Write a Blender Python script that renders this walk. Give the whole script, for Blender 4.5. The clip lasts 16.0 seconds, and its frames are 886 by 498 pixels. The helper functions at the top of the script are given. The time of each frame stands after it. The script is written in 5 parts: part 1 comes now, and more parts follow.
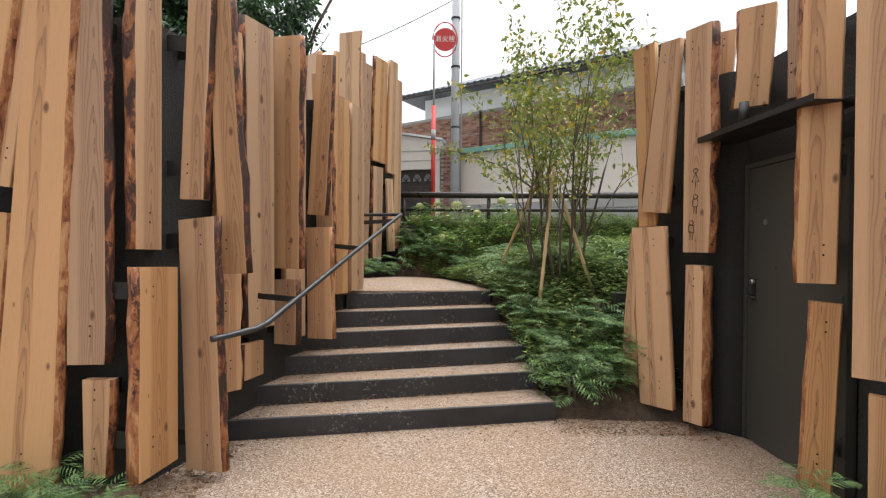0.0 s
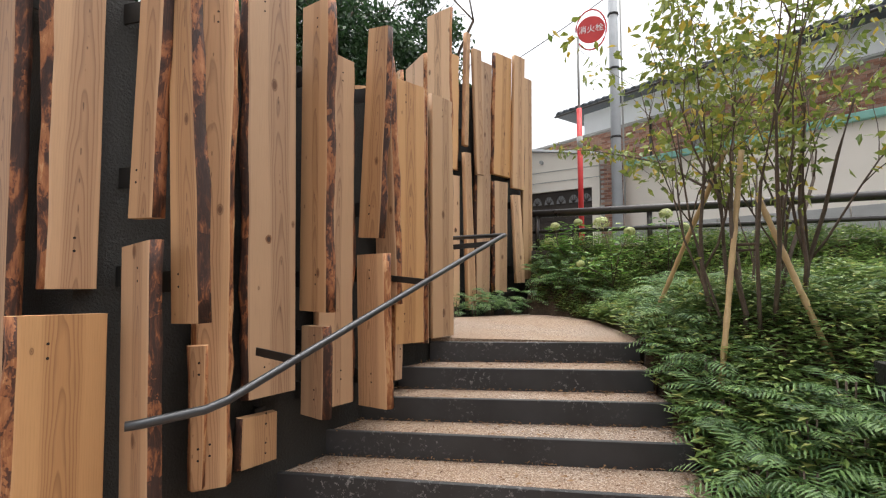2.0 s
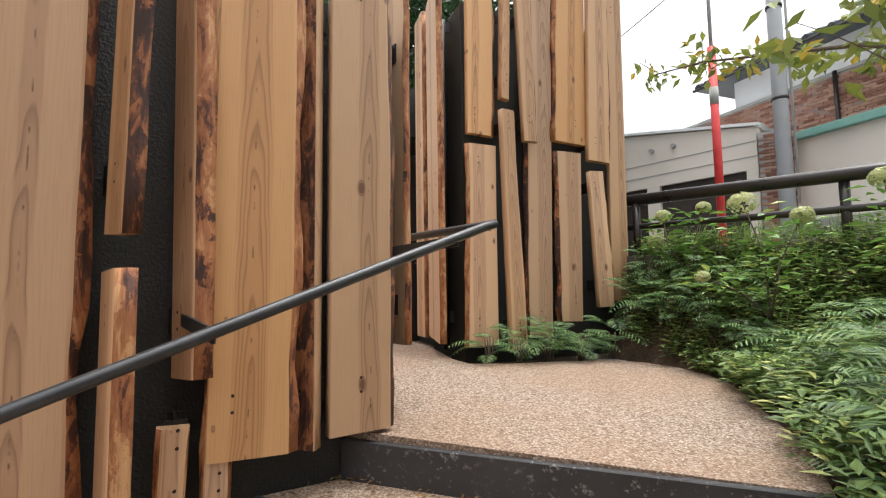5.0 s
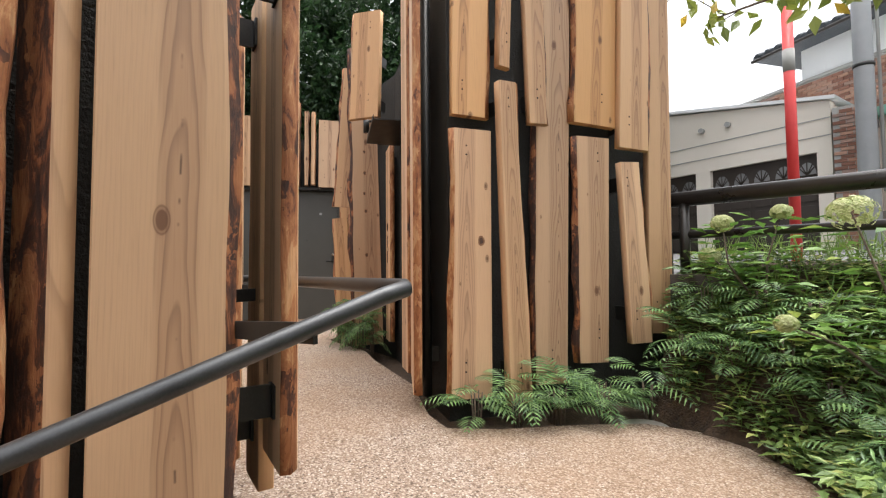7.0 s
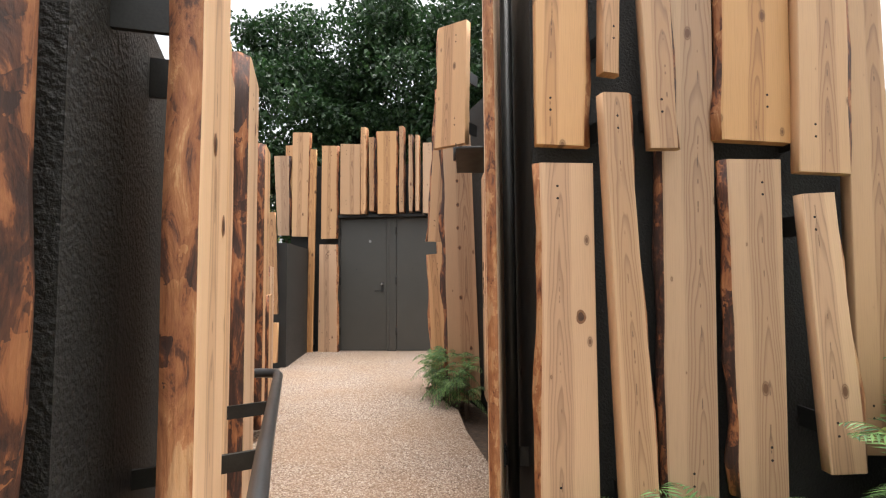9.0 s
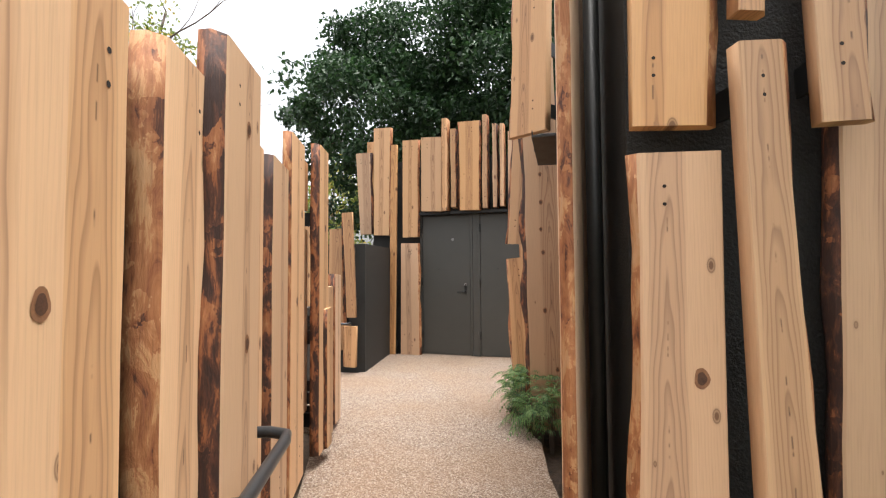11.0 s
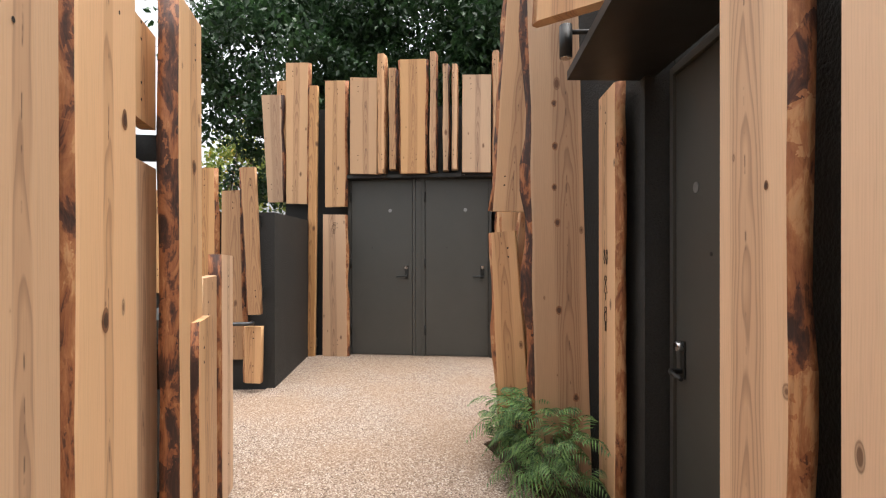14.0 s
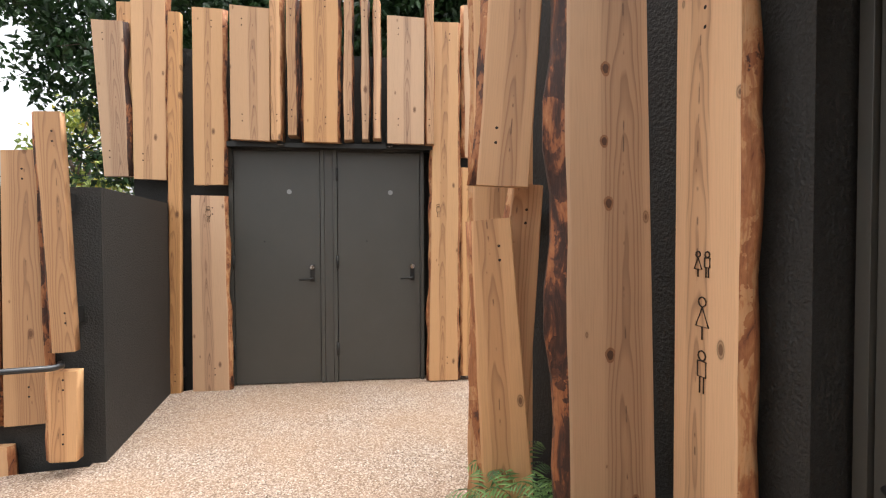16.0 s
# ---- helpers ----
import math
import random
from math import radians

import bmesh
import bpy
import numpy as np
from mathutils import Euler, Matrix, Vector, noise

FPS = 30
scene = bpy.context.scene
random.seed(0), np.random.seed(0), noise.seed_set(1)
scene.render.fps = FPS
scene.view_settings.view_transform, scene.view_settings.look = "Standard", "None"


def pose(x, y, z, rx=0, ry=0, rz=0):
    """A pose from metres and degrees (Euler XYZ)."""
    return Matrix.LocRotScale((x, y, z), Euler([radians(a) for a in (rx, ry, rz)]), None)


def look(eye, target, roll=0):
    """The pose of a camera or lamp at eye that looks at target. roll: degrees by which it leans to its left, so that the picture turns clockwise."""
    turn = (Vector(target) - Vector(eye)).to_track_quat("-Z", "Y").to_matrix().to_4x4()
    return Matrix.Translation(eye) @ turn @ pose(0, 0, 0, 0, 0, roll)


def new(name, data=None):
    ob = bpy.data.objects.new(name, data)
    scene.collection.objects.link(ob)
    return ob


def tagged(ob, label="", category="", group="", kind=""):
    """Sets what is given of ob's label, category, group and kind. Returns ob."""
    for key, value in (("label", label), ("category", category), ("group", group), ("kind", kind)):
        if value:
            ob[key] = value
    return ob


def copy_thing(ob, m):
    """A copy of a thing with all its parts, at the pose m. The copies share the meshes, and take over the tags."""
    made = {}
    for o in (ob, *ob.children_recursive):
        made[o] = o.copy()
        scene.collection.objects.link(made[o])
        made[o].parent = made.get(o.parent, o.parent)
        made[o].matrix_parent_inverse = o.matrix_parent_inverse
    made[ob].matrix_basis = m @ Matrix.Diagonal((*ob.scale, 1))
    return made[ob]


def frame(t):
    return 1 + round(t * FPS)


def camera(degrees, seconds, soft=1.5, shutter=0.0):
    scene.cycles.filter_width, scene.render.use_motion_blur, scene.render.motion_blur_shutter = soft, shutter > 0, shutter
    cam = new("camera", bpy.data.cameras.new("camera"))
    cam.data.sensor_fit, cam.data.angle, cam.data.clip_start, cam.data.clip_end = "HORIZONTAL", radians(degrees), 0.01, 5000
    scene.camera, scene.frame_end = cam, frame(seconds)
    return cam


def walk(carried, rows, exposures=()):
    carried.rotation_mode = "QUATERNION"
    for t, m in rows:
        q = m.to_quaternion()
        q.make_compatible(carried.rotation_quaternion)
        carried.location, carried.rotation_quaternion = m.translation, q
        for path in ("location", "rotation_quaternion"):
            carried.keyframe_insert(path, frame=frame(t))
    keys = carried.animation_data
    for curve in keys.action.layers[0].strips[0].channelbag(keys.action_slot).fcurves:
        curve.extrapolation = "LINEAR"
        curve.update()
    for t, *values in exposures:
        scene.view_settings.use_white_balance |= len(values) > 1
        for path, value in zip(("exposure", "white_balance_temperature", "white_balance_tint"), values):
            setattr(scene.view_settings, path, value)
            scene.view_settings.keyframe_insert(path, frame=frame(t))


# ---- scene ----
cam = camera(87.2, 16.0, 1.2)
PATH = [
    (0, (0.108, -0.106, 1.45), (0.069, 1.894, 1.43), 0.4),
    (0.5, (0.249, 0.188, 1.47), (-0.017, 2.17, 1.476), 0.2),
    (1, (0.307, 0.568, 1.427), (-0.129, 2.52, 1.44), -0.1),
    (1.5, (0.354, 0.957, 1.439), (-0.235, 2.868, 1.5), -0.1),
    (2, (0.516, 1.355, 1.466), (-0.235, 3.206, 1.57), -0.3),
    (2.5, (0.536, 1.775, 1.46), (-0.333, 3.572, 1.592), -0.4),
    (3, (0.63, 2.119, 1.468), (-0.35, 3.853, 1.646), -0.4),
    (3.5, (0.648, 2.457, 1.465), (-0.417, 4.139, 1.663), -0.5),
    (4, (0.555, 2.837, 1.49), (-0.571, 4.474, 1.718), -0.7),
    (4.2, (0.563, 3.012, 1.49), (-0.607, 4.618, 1.717), -1.1),
    (6.3, (0.429, 4.203, 1.724), (-0.865, 5.726, 1.817), -0.6),
    (6.5, (0.398, 4.3, 1.755), (-0.91, 5.81, 1.858), -0.5),
    (7, (0.268, 4.518, 1.824), (-1.1, 5.974, 1.914), -0.5),
    (7.5, (0.151, 4.68, 1.939), (-1.283, 6.07, 2.034), -0.4),
    (8, (0.143, 4.881, 2.022), (-1.37, 6.185, 2.126), -0.4),
    (8.5, (0.091, 5.025, 2.085), (-1.517, 6.207, 2.206), -0.4),
    (9, (-0.052, 5.157, 2.173), (-1.759, 6.192, 2.299), -0.5),
    (9.5, (-0.12, 5.303, 2.211), (-1.917, 6.171, 2.337), -0.5),
    (10, (-0.161, 5.426, 2.334), (-2.029, 6.133, 2.43), -0.5),
    (10.2, (-0.208, 5.456, 2.33), (-2.096, 6.11, 2.415), -0.4),
    (12.3, (-0.996, 5.620, 2.345), (-2.835, 6.401, 2.447), -0.1),
    (12.5, (-1.115, 5.596, 2.357), (-2.921, 6.449, 2.462), -0.2),
    (13, (-1.349, 5.615, 2.343), (-3.129, 6.527, 2.383), -0.2),
    (13.5, (-1.595, 5.753, 2.354), (-3.386, 6.644, 2.380), -0.1),
    (14, (-1.862, 5.797, 2.323), (-3.599, 6.789, 2.320), -0.1),
    (14.5, (-2.149, 5.851, 2.335), (-3.789, 6.995, 2.321), -0.1),
    (15, (-2.414, 6.025, 2.347), (-4.025, 7.208, 2.297), -0.3),
    (15.5, (-2.678, 6.139, 2.326), (-4.231, 7.398, 2.269), -0.1),
    (16, (-3.005, 6.226, 2.354), (-4.486, 7.570, 2.308), -0.2),
]
walk(cam, [(t, look(eye, target, roll)) for t, eye, target, roll in PATH],
     exposures=[(0.0, 1.16), (2.0, 1.22), (3.0, 1.24), (4.0, 1.28), (6.5, 1.46), (7.5, 1.54), (9.5, 1.62), (13.0, 1.6), (15.0, 1.55), (16.0, 1.73)])

# ---- light ----
world = bpy.data.worlds.new("sky")
scene.world = world
world.use_nodes = True
wn = world.node_tree
wn.nodes.clear()
sky = wn.nodes.new("ShaderNodeTexSky")
sky.sky_type, sky.sun_disc = "NISHITA", False
sky.sun_elevation, sky.sun_rotation = radians(80), radians(30)
sky.air_density, sky.dust_density, sky.ozone_density = 1.0, 6.0, 1.0
cloud = wn.nodes.new("ShaderNodeHueSaturation")
cloud.inputs["Saturation"].default_value = 0.2
cloud.inputs["Value"].default_value = 1.0
bg = wn.nodes.new("ShaderNodeBackground")
bg.inputs["Strength"].default_value = 0.15
wout = wn.nodes.new("ShaderNodeOutputWorld")
wn.links.new(sky.outputs[0], cloud.inputs["Color"])
wn.links.new(cloud.outputs[0], bg.inputs["Color"])
wn.links.new(bg.outputs[0], wout.inputs["Surface"])
sun_data = bpy.data.lights.new("sun", "SUN")
sun_data.energy, sun_data.angle, sun_data.color = 0.4, radians(90), (1.0, 0.97, 0.93)
sun = new("sun", sun_data)
sun.matrix_world = look((1.5, 2.5, 20), (0, 0, 0))


# ---- materials ----
def shader(name, rough=0.7, metal=0.0, colour=(0.5, 0.5, 0.5)):
    m = bpy.data.materials.new(name)
    m.use_nodes = True
    b = m.node_tree.nodes["Principled BSDF"]
    b.inputs["Base Color"].default_value = (*colour, 1)
    b.inputs["Roughness"].default_value, b.inputs["Metallic"].default_value = rough, metal
    return m, m.node_tree, b


def node(nt, kind, **values):
    n = nt.nodes.new("ShaderNode" + kind)
    for key, value in values.items():
        n.inputs[key].default_value = value
    return n


def ramp(nt, source, stops):
    r = nt.nodes.new("ShaderNodeValToRGB")
    while len(r.color_ramp.elements) < len(stops):
        r.color_ramp.elements.new(0.5)
    for e, (at, col) in zip(r.color_ramp.elements, stops):
        e.position, e.color = at, (*col, 1)
    nt.links.new(source, r.inputs[0])
    return r.outputs[0]


def mixed(nt, a, b, fac, blend="MIX"):
    n = nt.nodes.new("ShaderNodeMix")
    n.data_type, n.blend_type = "RGBA", blend
    for socket, v in ((n.inputs[6], a), (n.inputs[7], b), (n.inputs[0], fac)):
        if isinstance(v, bpy.types.NodeSocket):
            nt.links.new(v, socket)
        else:
            socket.default_value = v if isinstance(v, float) else (*v, 1)
    return n.outputs[2]


def maths(nt, op, a, b=0.0, c=0.0):
    n = nt.nodes.new("ShaderNodeMath")
    n.operation = op
    for socket, v in zip(n.inputs, (a, b, c)):
        if isinstance(v, bpy.types.NodeSocket):
            nt.links.new(v, socket)
        else:
            socket.default_value = v
    return n.outputs[0]


def coords(nt, scale=(1, 1, 1), shift=True, generated="Object"):
    """Object coordinates, scaled, and shifted from object to object."""
    tc = nt.nodes.new("ShaderNodeTexCoord")
    mp = nt.nodes.new("ShaderNodeMapping")
    mp.inputs["Scale"].default_value = scale
    nt.links.new(tc.outputs[generated], mp.inputs["Vector"])
    if shift:
        info = nt.nodes.new("ShaderNodeObjectInfo")
        sp = maths(nt, "MULTIPLY", info.outputs["Random"], 37.0)
        cb = nt.nodes.new("ShaderNodeCombineXYZ")
        nt.links.new(sp, cb.inputs[1])
        nt.links.new(sp, cb.inputs[2])
        nt.links.new(cb.outputs[0], mp.inputs["Location"])
    return mp.outputs[0]


def noise_tex(nt, vec, scale, detail=4.0, rough=0.55, distort=0.0):
    n = node(nt, "TexNoise", Scale=scale, Detail=detail, Roughness=rough, Distortion=distort)
    nt.links.new(vec, n.inputs["Vector"])
    return n.outputs["Fac"]


def bump(nt, bsdf, height, strength=0.3, distance=0.01):
    n = node(nt, "Bump", Strength=strength, Distance=distance)
    nt.links.new(height, n.inputs["Height"])
    nt.links.new(n.outputs[0], bsdf.inputs["Normal"])


def link(nt, a, b):
    nt.links.new(a, b)


def speckled(name, stops, scale=8.0, fine=90.0, rough=0.75, metal=0.0, relief=0.3, dist=0.004, shift=True, generated="Object"):
    """A surface with stains at a large scale and grain at a small one."""
    m, nt, b = shader(name, rough, metal)
    v = coords(nt, shift=shift, generated=generated)
    big = noise_tex(nt, v, scale, 5)
    small = noise_tex(nt, v, fine, 3)
    both = maths(nt, "ADD", maths(nt, "MULTIPLY", big, 0.6), maths(nt, "MULTIPLY", small, 0.4))
    link(nt, ramp(nt, both, stops), b.inputs["Base Color"])
    link(nt, maths(nt, "MULTIPLY_ADD", big, 0.25, rough - 0.12), b.inputs["Roughness"])
    bump(nt, b, small, relief, dist)
    return m


def wood(name, light, mid, dark, knots=True):
    """Planed cedar: growth rings about a tilted pith, a darker heart, knots and fine fibre."""
    m, nt, b = shader(name, 0.62)
    info = nt.nodes.new("ShaderNodeObjectInfo")
    tc = nt.nodes.new("ShaderNodeTexCoord")
    sep = nt.nodes.new("ShaderNodeSeparateXYZ")
    link(nt, tc.outputs["Object"], sep.inputs[0])
    x, y, z = sep.outputs
    rnd = info.outputs["Random"]
    v = coords(nt, (1, 1, 0.22))
    wob = noise_tex(nt, v, 3.2, 3)
    wob2 = noise_tex(nt, v, 9.0, 2)
    pick2 = maths(nt, "FRACT", maths(nt, "MULTIPLY", rnd, 13.7))
    # distance from the pith, which drifts along the board
    px = maths(nt, "ADD", x, maths(nt, "MULTIPLY_ADD", rnd, 0.08, -0.04))
    px = maths(nt, "ADD", px, maths(nt, "MULTIPLY_ADD", wob, 0.07, -0.035))
    py = maths(nt, "ADD", maths(nt, "MULTIPLY", z, 0.024), maths(nt, "MULTIPLY_ADD", wob2, 0.03, 0.02))
    dist = maths(nt, "SQRT", maths(nt, "ADD", maths(nt, "MULTIPLY", px, px), maths(nt, "MULTIPLY", py, py)))
    rings = maths(nt, "FRACT", maths(nt, "MULTIPLY", dist, 125.0))
    fine = noise_tex(nt, coords(nt, (1, 1, 0.03)), 240.0, 2)
    heart = ramp(nt, maths(nt, "MULTIPLY", maths(nt, "ABSOLUTE", px), maths(nt, "MULTIPLY_ADD", pick2, 1.6, 0.7)), ((0.05, (1, 1, 1)), (0.068, (0, 0, 0))))
    base = mixed(nt, light, mid, maths(nt, "MULTIPLY", noise_tex(nt, v, 1.6, 3), 0.55))
    base = mixed(nt, base, mid, maths(nt, "MULTIPLY", heart, 0.75))
    late = ramp(nt, rings, ((0.5, (0, 0, 0)), (0.90, (1, 1, 1)), (1.0, (0.0, 0.0, 0.0))))
    base = mixed(nt, base, dark, maths(nt, "MULTIPLY", late, maths(nt, "MULTIPLY_ADD", heart, 0.42, 0.07)))
    base = mixed(nt, base, dark, maths(nt, "MULTIPLY", ramp(nt, fine, ((0.5, (0, 0, 0)), (0.8, (1, 1, 1)))), 0.16))
    # short drying checks along the pith
    run = noise_tex(nt, coords(nt, (0.2, 0.2, 1)), 16.0, 2)
    check = maths(nt, "MULTIPLY", ramp(nt, maths(nt, "ABSOLUTE", maths(nt, "ADD", px, maths(nt, "MULTIPLY_ADD", fine, 0.004, -0.002))), ((0.0018, (1, 1, 1)), (0.0034, (0, 0, 0)))), ramp(nt, run, ((0.56, (0, 0, 0)), (0.62, (1, 1, 1)))))
    base = mixed(nt, base, (0.05, 0.022, 0.012), maths(nt, "MULTIPLY", check, 0.8))
    tone = node(nt, "HueSaturation")
    link(nt, maths(nt, "MULTIPLY_ADD", rnd, 0.30, 0.84), tone.inputs["Value"])
    link(nt, maths(nt, "MULTIPLY_ADD", maths(nt, "FRACT", maths(nt, "MULTIPLY", rnd, 7.3)), 0.26, 0.86), tone.inputs["Saturation"])
    link(nt, base, tone.inputs["Color"])
    col = tone.outputs[0]
    if knots:
        vo = node(nt, "TexVoronoi", Scale=3.6, Randomness=1.0)
        vo.voronoi_dimensions = "2D"
        flat = nt.nodes.new("ShaderNodeCombineXYZ")
        link(nt, x, flat.inputs[0])
        link(nt, maths(nt, "MULTIPLY_ADD", z, 0.5, maths(nt, "MULTIPLY", rnd, 41.0)), flat.inputs[1])
        link(nt, flat.outputs[0], vo.inputs["Vector"])
        pick = nt.nodes.new("ShaderNodeSeparateColor")
        link(nt, vo.outputs["Color"], pick.inputs[0])
        reach = maths(nt, "ADD", vo.outputs["Distance"], maths(nt, "MULTIPLY_ADD", pick.outputs[0], 0.06, -0.022))
        reach = maths(nt, "ADD", reach, maths(nt, "MULTIPLY_ADD", wob2, 0.03, -0.015))
        kn = ramp(nt, reach, ((0.016, (1, 1, 1)), (0.026, (0.4, 0.4, 0.4)), (0.034, (0.9, 0.9, 0.9)), (0.043, (0.1, 0.1, 0.1)), (0.06, (0, 0, 0))))
        col = mixed(nt, col, (0.10, 0.038, 0.015), maths(nt, "MULTIPLY", kn, 0.85))
    link(nt, col, b.inputs["Base Color"])
    link(nt, maths(nt, "MULTIPLY_ADD", late, -0.12, 0.66), b.inputs["Roughness"])
    bump(nt, b, maths(nt, "ADD", fine, maths(nt, "MULTIPLY", late, 0.5)), 0.16, 0.002)
    return m


def bark(name):
    """Waney edge: peeled orange cambium, torn flakes and dark patches of inner bark."""
    m, nt, b = shader(name, 0.7)
    patch = noise_tex(nt, coords(nt, (1, 1, 0.3)), 19.0, 8, 0.68, 0.6)
    flake = node(nt, "TexVoronoi", Scale=16.0)
    warp = noise_tex(nt, coords(nt), 14.0, 4, 0.6)
    vec = nt.nodes.new("ShaderNodeVectorMath")
    vec.operation = "ADD"
    link(nt, coords(nt, (1, 1, 0.45)), vec.inputs[0])
    cmb = nt.nodes.new("ShaderNodeCombineXYZ")
    for k in range(3):
        link(nt, maths(nt, "MULTIPLY", warp, 0.12), cmb.inputs[k])
    link(nt, cmb.outputs[0], vec.inputs[1])
    link(nt, vec.outputs[0], flake.inputs["Vector"])
    fl = nt.nodes.new("ShaderNodeSeparateColor")
    link(nt, flake.outputs["Color"], fl.inputs[0])
    fibre = noise_tex(nt, coords(nt, (1, 1, 0.06)), 150.0, 3)
    info = nt.nodes.new("ShaderNodeObjectInfo")
    k = maths(nt, "ADD", maths(nt, "MULTIPLY", patch, 0.75), maths(nt, "MULTIPLY_ADD", fl.outputs[0], 0.12, 0.08))
    k = maths(nt, "ADD", k, maths(nt, "MULTIPLY_ADD", info.outputs["Random"], 0.2, -0.13))
    col = ramp(nt, k, ((0.36, (0.035, 0.014, 0.009)), (0.425, (0.10, 0.034, 0.016)), (0.455, (0.27, 0.095, 0.036)), (0.55, (0.40, 0.165, 0.064)), (0.585, (0.52, 0.27, 0.12)), (0.78, (0.56, 0.34, 0.18))))
    col = mixed(nt, col, (0.12, 0.045, 0.02), maths(nt, "MULTIPLY", ramp(nt, fibre, ((0.5, (0, 0, 0)), (0.75, (1, 1, 1)))), 0.45))
    link(nt, col, b.inputs["Base Color"])
    bump(nt, b, maths(nt, "ADD", maths(nt, "MULTIPLY", k, 1.5), maths(nt, "MULTIPLY", fibre, 0.2)), 0.7, 0.012)
    return m


CEDAR = wood("planed golden cedar", (0.61, 0.37, 0.19), (0.43, 0.235, 0.115), (0.15, 0.062, 0.028))
# paler tones of the same cedar, for boards with a P in barky
PALE_CEDAR = wood("planed pale cedar", (0.76, 0.505, 0.30), (0.55, 0.335, 0.19), (0.18, 0.08, 0.038))
BARK = bark("waney edge")
KNOTRIM = speckled("brown knot rim", ((0.3, (0.17, 0.075, 0.035)), (0.7, (0.30, 0.15, 0.075))), 60, 300, 0.6, 0, 0.3, 0.002)
KNOTCORE = speckled("dark knot heart", ((0.3, (0.045, 0.022, 0.013)), (0.7, (0.12, 0.055, 0.03))), 60, 300, 0.6, 0, 0.4, 0.002)
HOLE = shader("dark bolt hole", 0.9, 0, (0.02, 0.013, 0.01))[0]
RENDER = speckled("dark grey textured render", ((0.35, (0.017, 0.0165, 0.015)), (0.65, (0.028, 0.027, 0.024))), 3, 85, 0.7, 0, 0.8, 0.010)
DOORPAINT = speckled("dark grey-green door paint", ((0.35, (0.054, 0.053, 0.046)), (0.65, (0.064, 0.062, 0.054))), 4, 220, 0.45, 0, 0.06, 0.001)
STEEL = speckled("dark painted steel", ((0.35, (0.022, 0.022, 0.021)), (0.7, (0.04, 0.039, 0.037))), 12, 200, 0.45, 0.4, 0.1, 0.002)
RAILMAT = speckled("grey painted steel tube", ((0.3, (0.05, 0.052, 0.055)), (0.7, (0.085, 0.087, 0.09))), 9, 240, 0.38, 0.6, 0.12, 0.001)
NICKEL = speckled("dull nickel", ((0.3, (0.26, 0.26, 0.25)), (0.7, (0.36, 0.36, 0.35))), 20, 200, 0.4, 0.8, 0.03, 0.001)
CHROME = speckled("satin chrome", ((0.3, (0.5, 0.5, 0.5)), (0.7, (0.62, 0.62, 0.62))), 20, 200, 0.25, 1.0, 0.03, 0.001)


def gravel_mat():
    m, nt, b = shader("crushed wood chip paving", 0.9)
    v = coords(nt, shift=False)
    vo = node(nt, "TexVoronoi", Scale=125.0, Randomness=1.0)
    link(nt, v, vo.inputs["Vector"])
    vs = node(nt, "TexVoronoi", Scale=190.0)
    link(nt, v, vs.inputs["Vector"])
    sep = nt.nodes.new("ShaderNodeSeparateColor")
    link(nt, vo.outputs["Color"], sep.inputs[0])
    col = ramp(nt, sep.outputs[0], ((0.0, (0.085, 0.058, 0.042)), (0.16, (0.22, 0.155, 0.115)), (0.55, (0.34, 0.255, 0.195)), (0.9, (0.47, 0.385, 0.315)), (1.0, (0.60, 0.53, 0.46))))
    big = noise_tex(nt, v, 1.1, 5)
    col = mixed(nt, col, (0.34, 0.21, 0.12), maths(nt, "MULTIPLY", ramp(nt, big, ((0.42, (1, 1, 1)), (0.6, (0, 0, 0)))), 0.35))
    gap = ramp(nt, vo.outputs["Distance"], ((0.45, (0, 0, 0)), (0.8, (1, 1, 1))))
    col = mixed(nt, col, (0.12, 0.07, 0.04), maths(nt, "MULTIPLY", gap, 0.55))
    link(nt, col, b.inputs["Base Color"])
    h = maths(nt, "SUBTRACT", 1.0, vo.outputs["Distance"])
    h = maths(nt, "ADD", h, maths(nt, "MULTIPLY", vs.outputs["Distance"], -0.4))
    bump(nt, b, h, 0.6, 0.008)
    return m


CHIPS = gravel_mat()
SOIL = speckled("dark mulch soil", ((0.3, (0.035, 0.024, 0.017)), (0.55, (0.09, 0.058, 0.038)), (0.75, (0.16, 0.10, 0.06))), 20, 90, 0.95, 0, 0.9, 0.02, False)
ASPHALT = speckled("grey asphalt", ((0.3, (0.10, 0.10, 0.10)), (0.7, (0.16, 0.16, 0.155))), 1.5, 180, 0.9, 0, 0.4, 0.004, False)


def riser_mat():
    m, nt, b = shader("black riser plate with scuffed white specks", 0.55)
    v = coords(nt, (1, 1, 1))
    big = noise_tex(nt, v, 3.0, 4)
    spots = noise_tex(nt, v, 34.0, 5, 0.7)
    col = ramp(nt, big, ((0.3, (0.022, 0.022, 0.023)), (0.7, (0.042, 0.042, 0.044))))
    wear = maths(nt, "MULTIPLY", ramp(nt, spots, ((0.57, (0, 0, 0)), (0.64, (1, 1, 1)))), ramp(nt, noise_tex(nt, v, 2.2, 2), ((0.45, (0, 0, 0)), (0.62, (1, 1, 1)))))
    col = mixed(nt, col, (0.30, 0.30, 0.29), maths(nt, "MULTIPLY", wear, 0.8))
    link(nt, col, b.inputs["Base Color"])
    bump(nt, b, spots, 0.15, 0.002)
    return m


RISER = riser_mat()


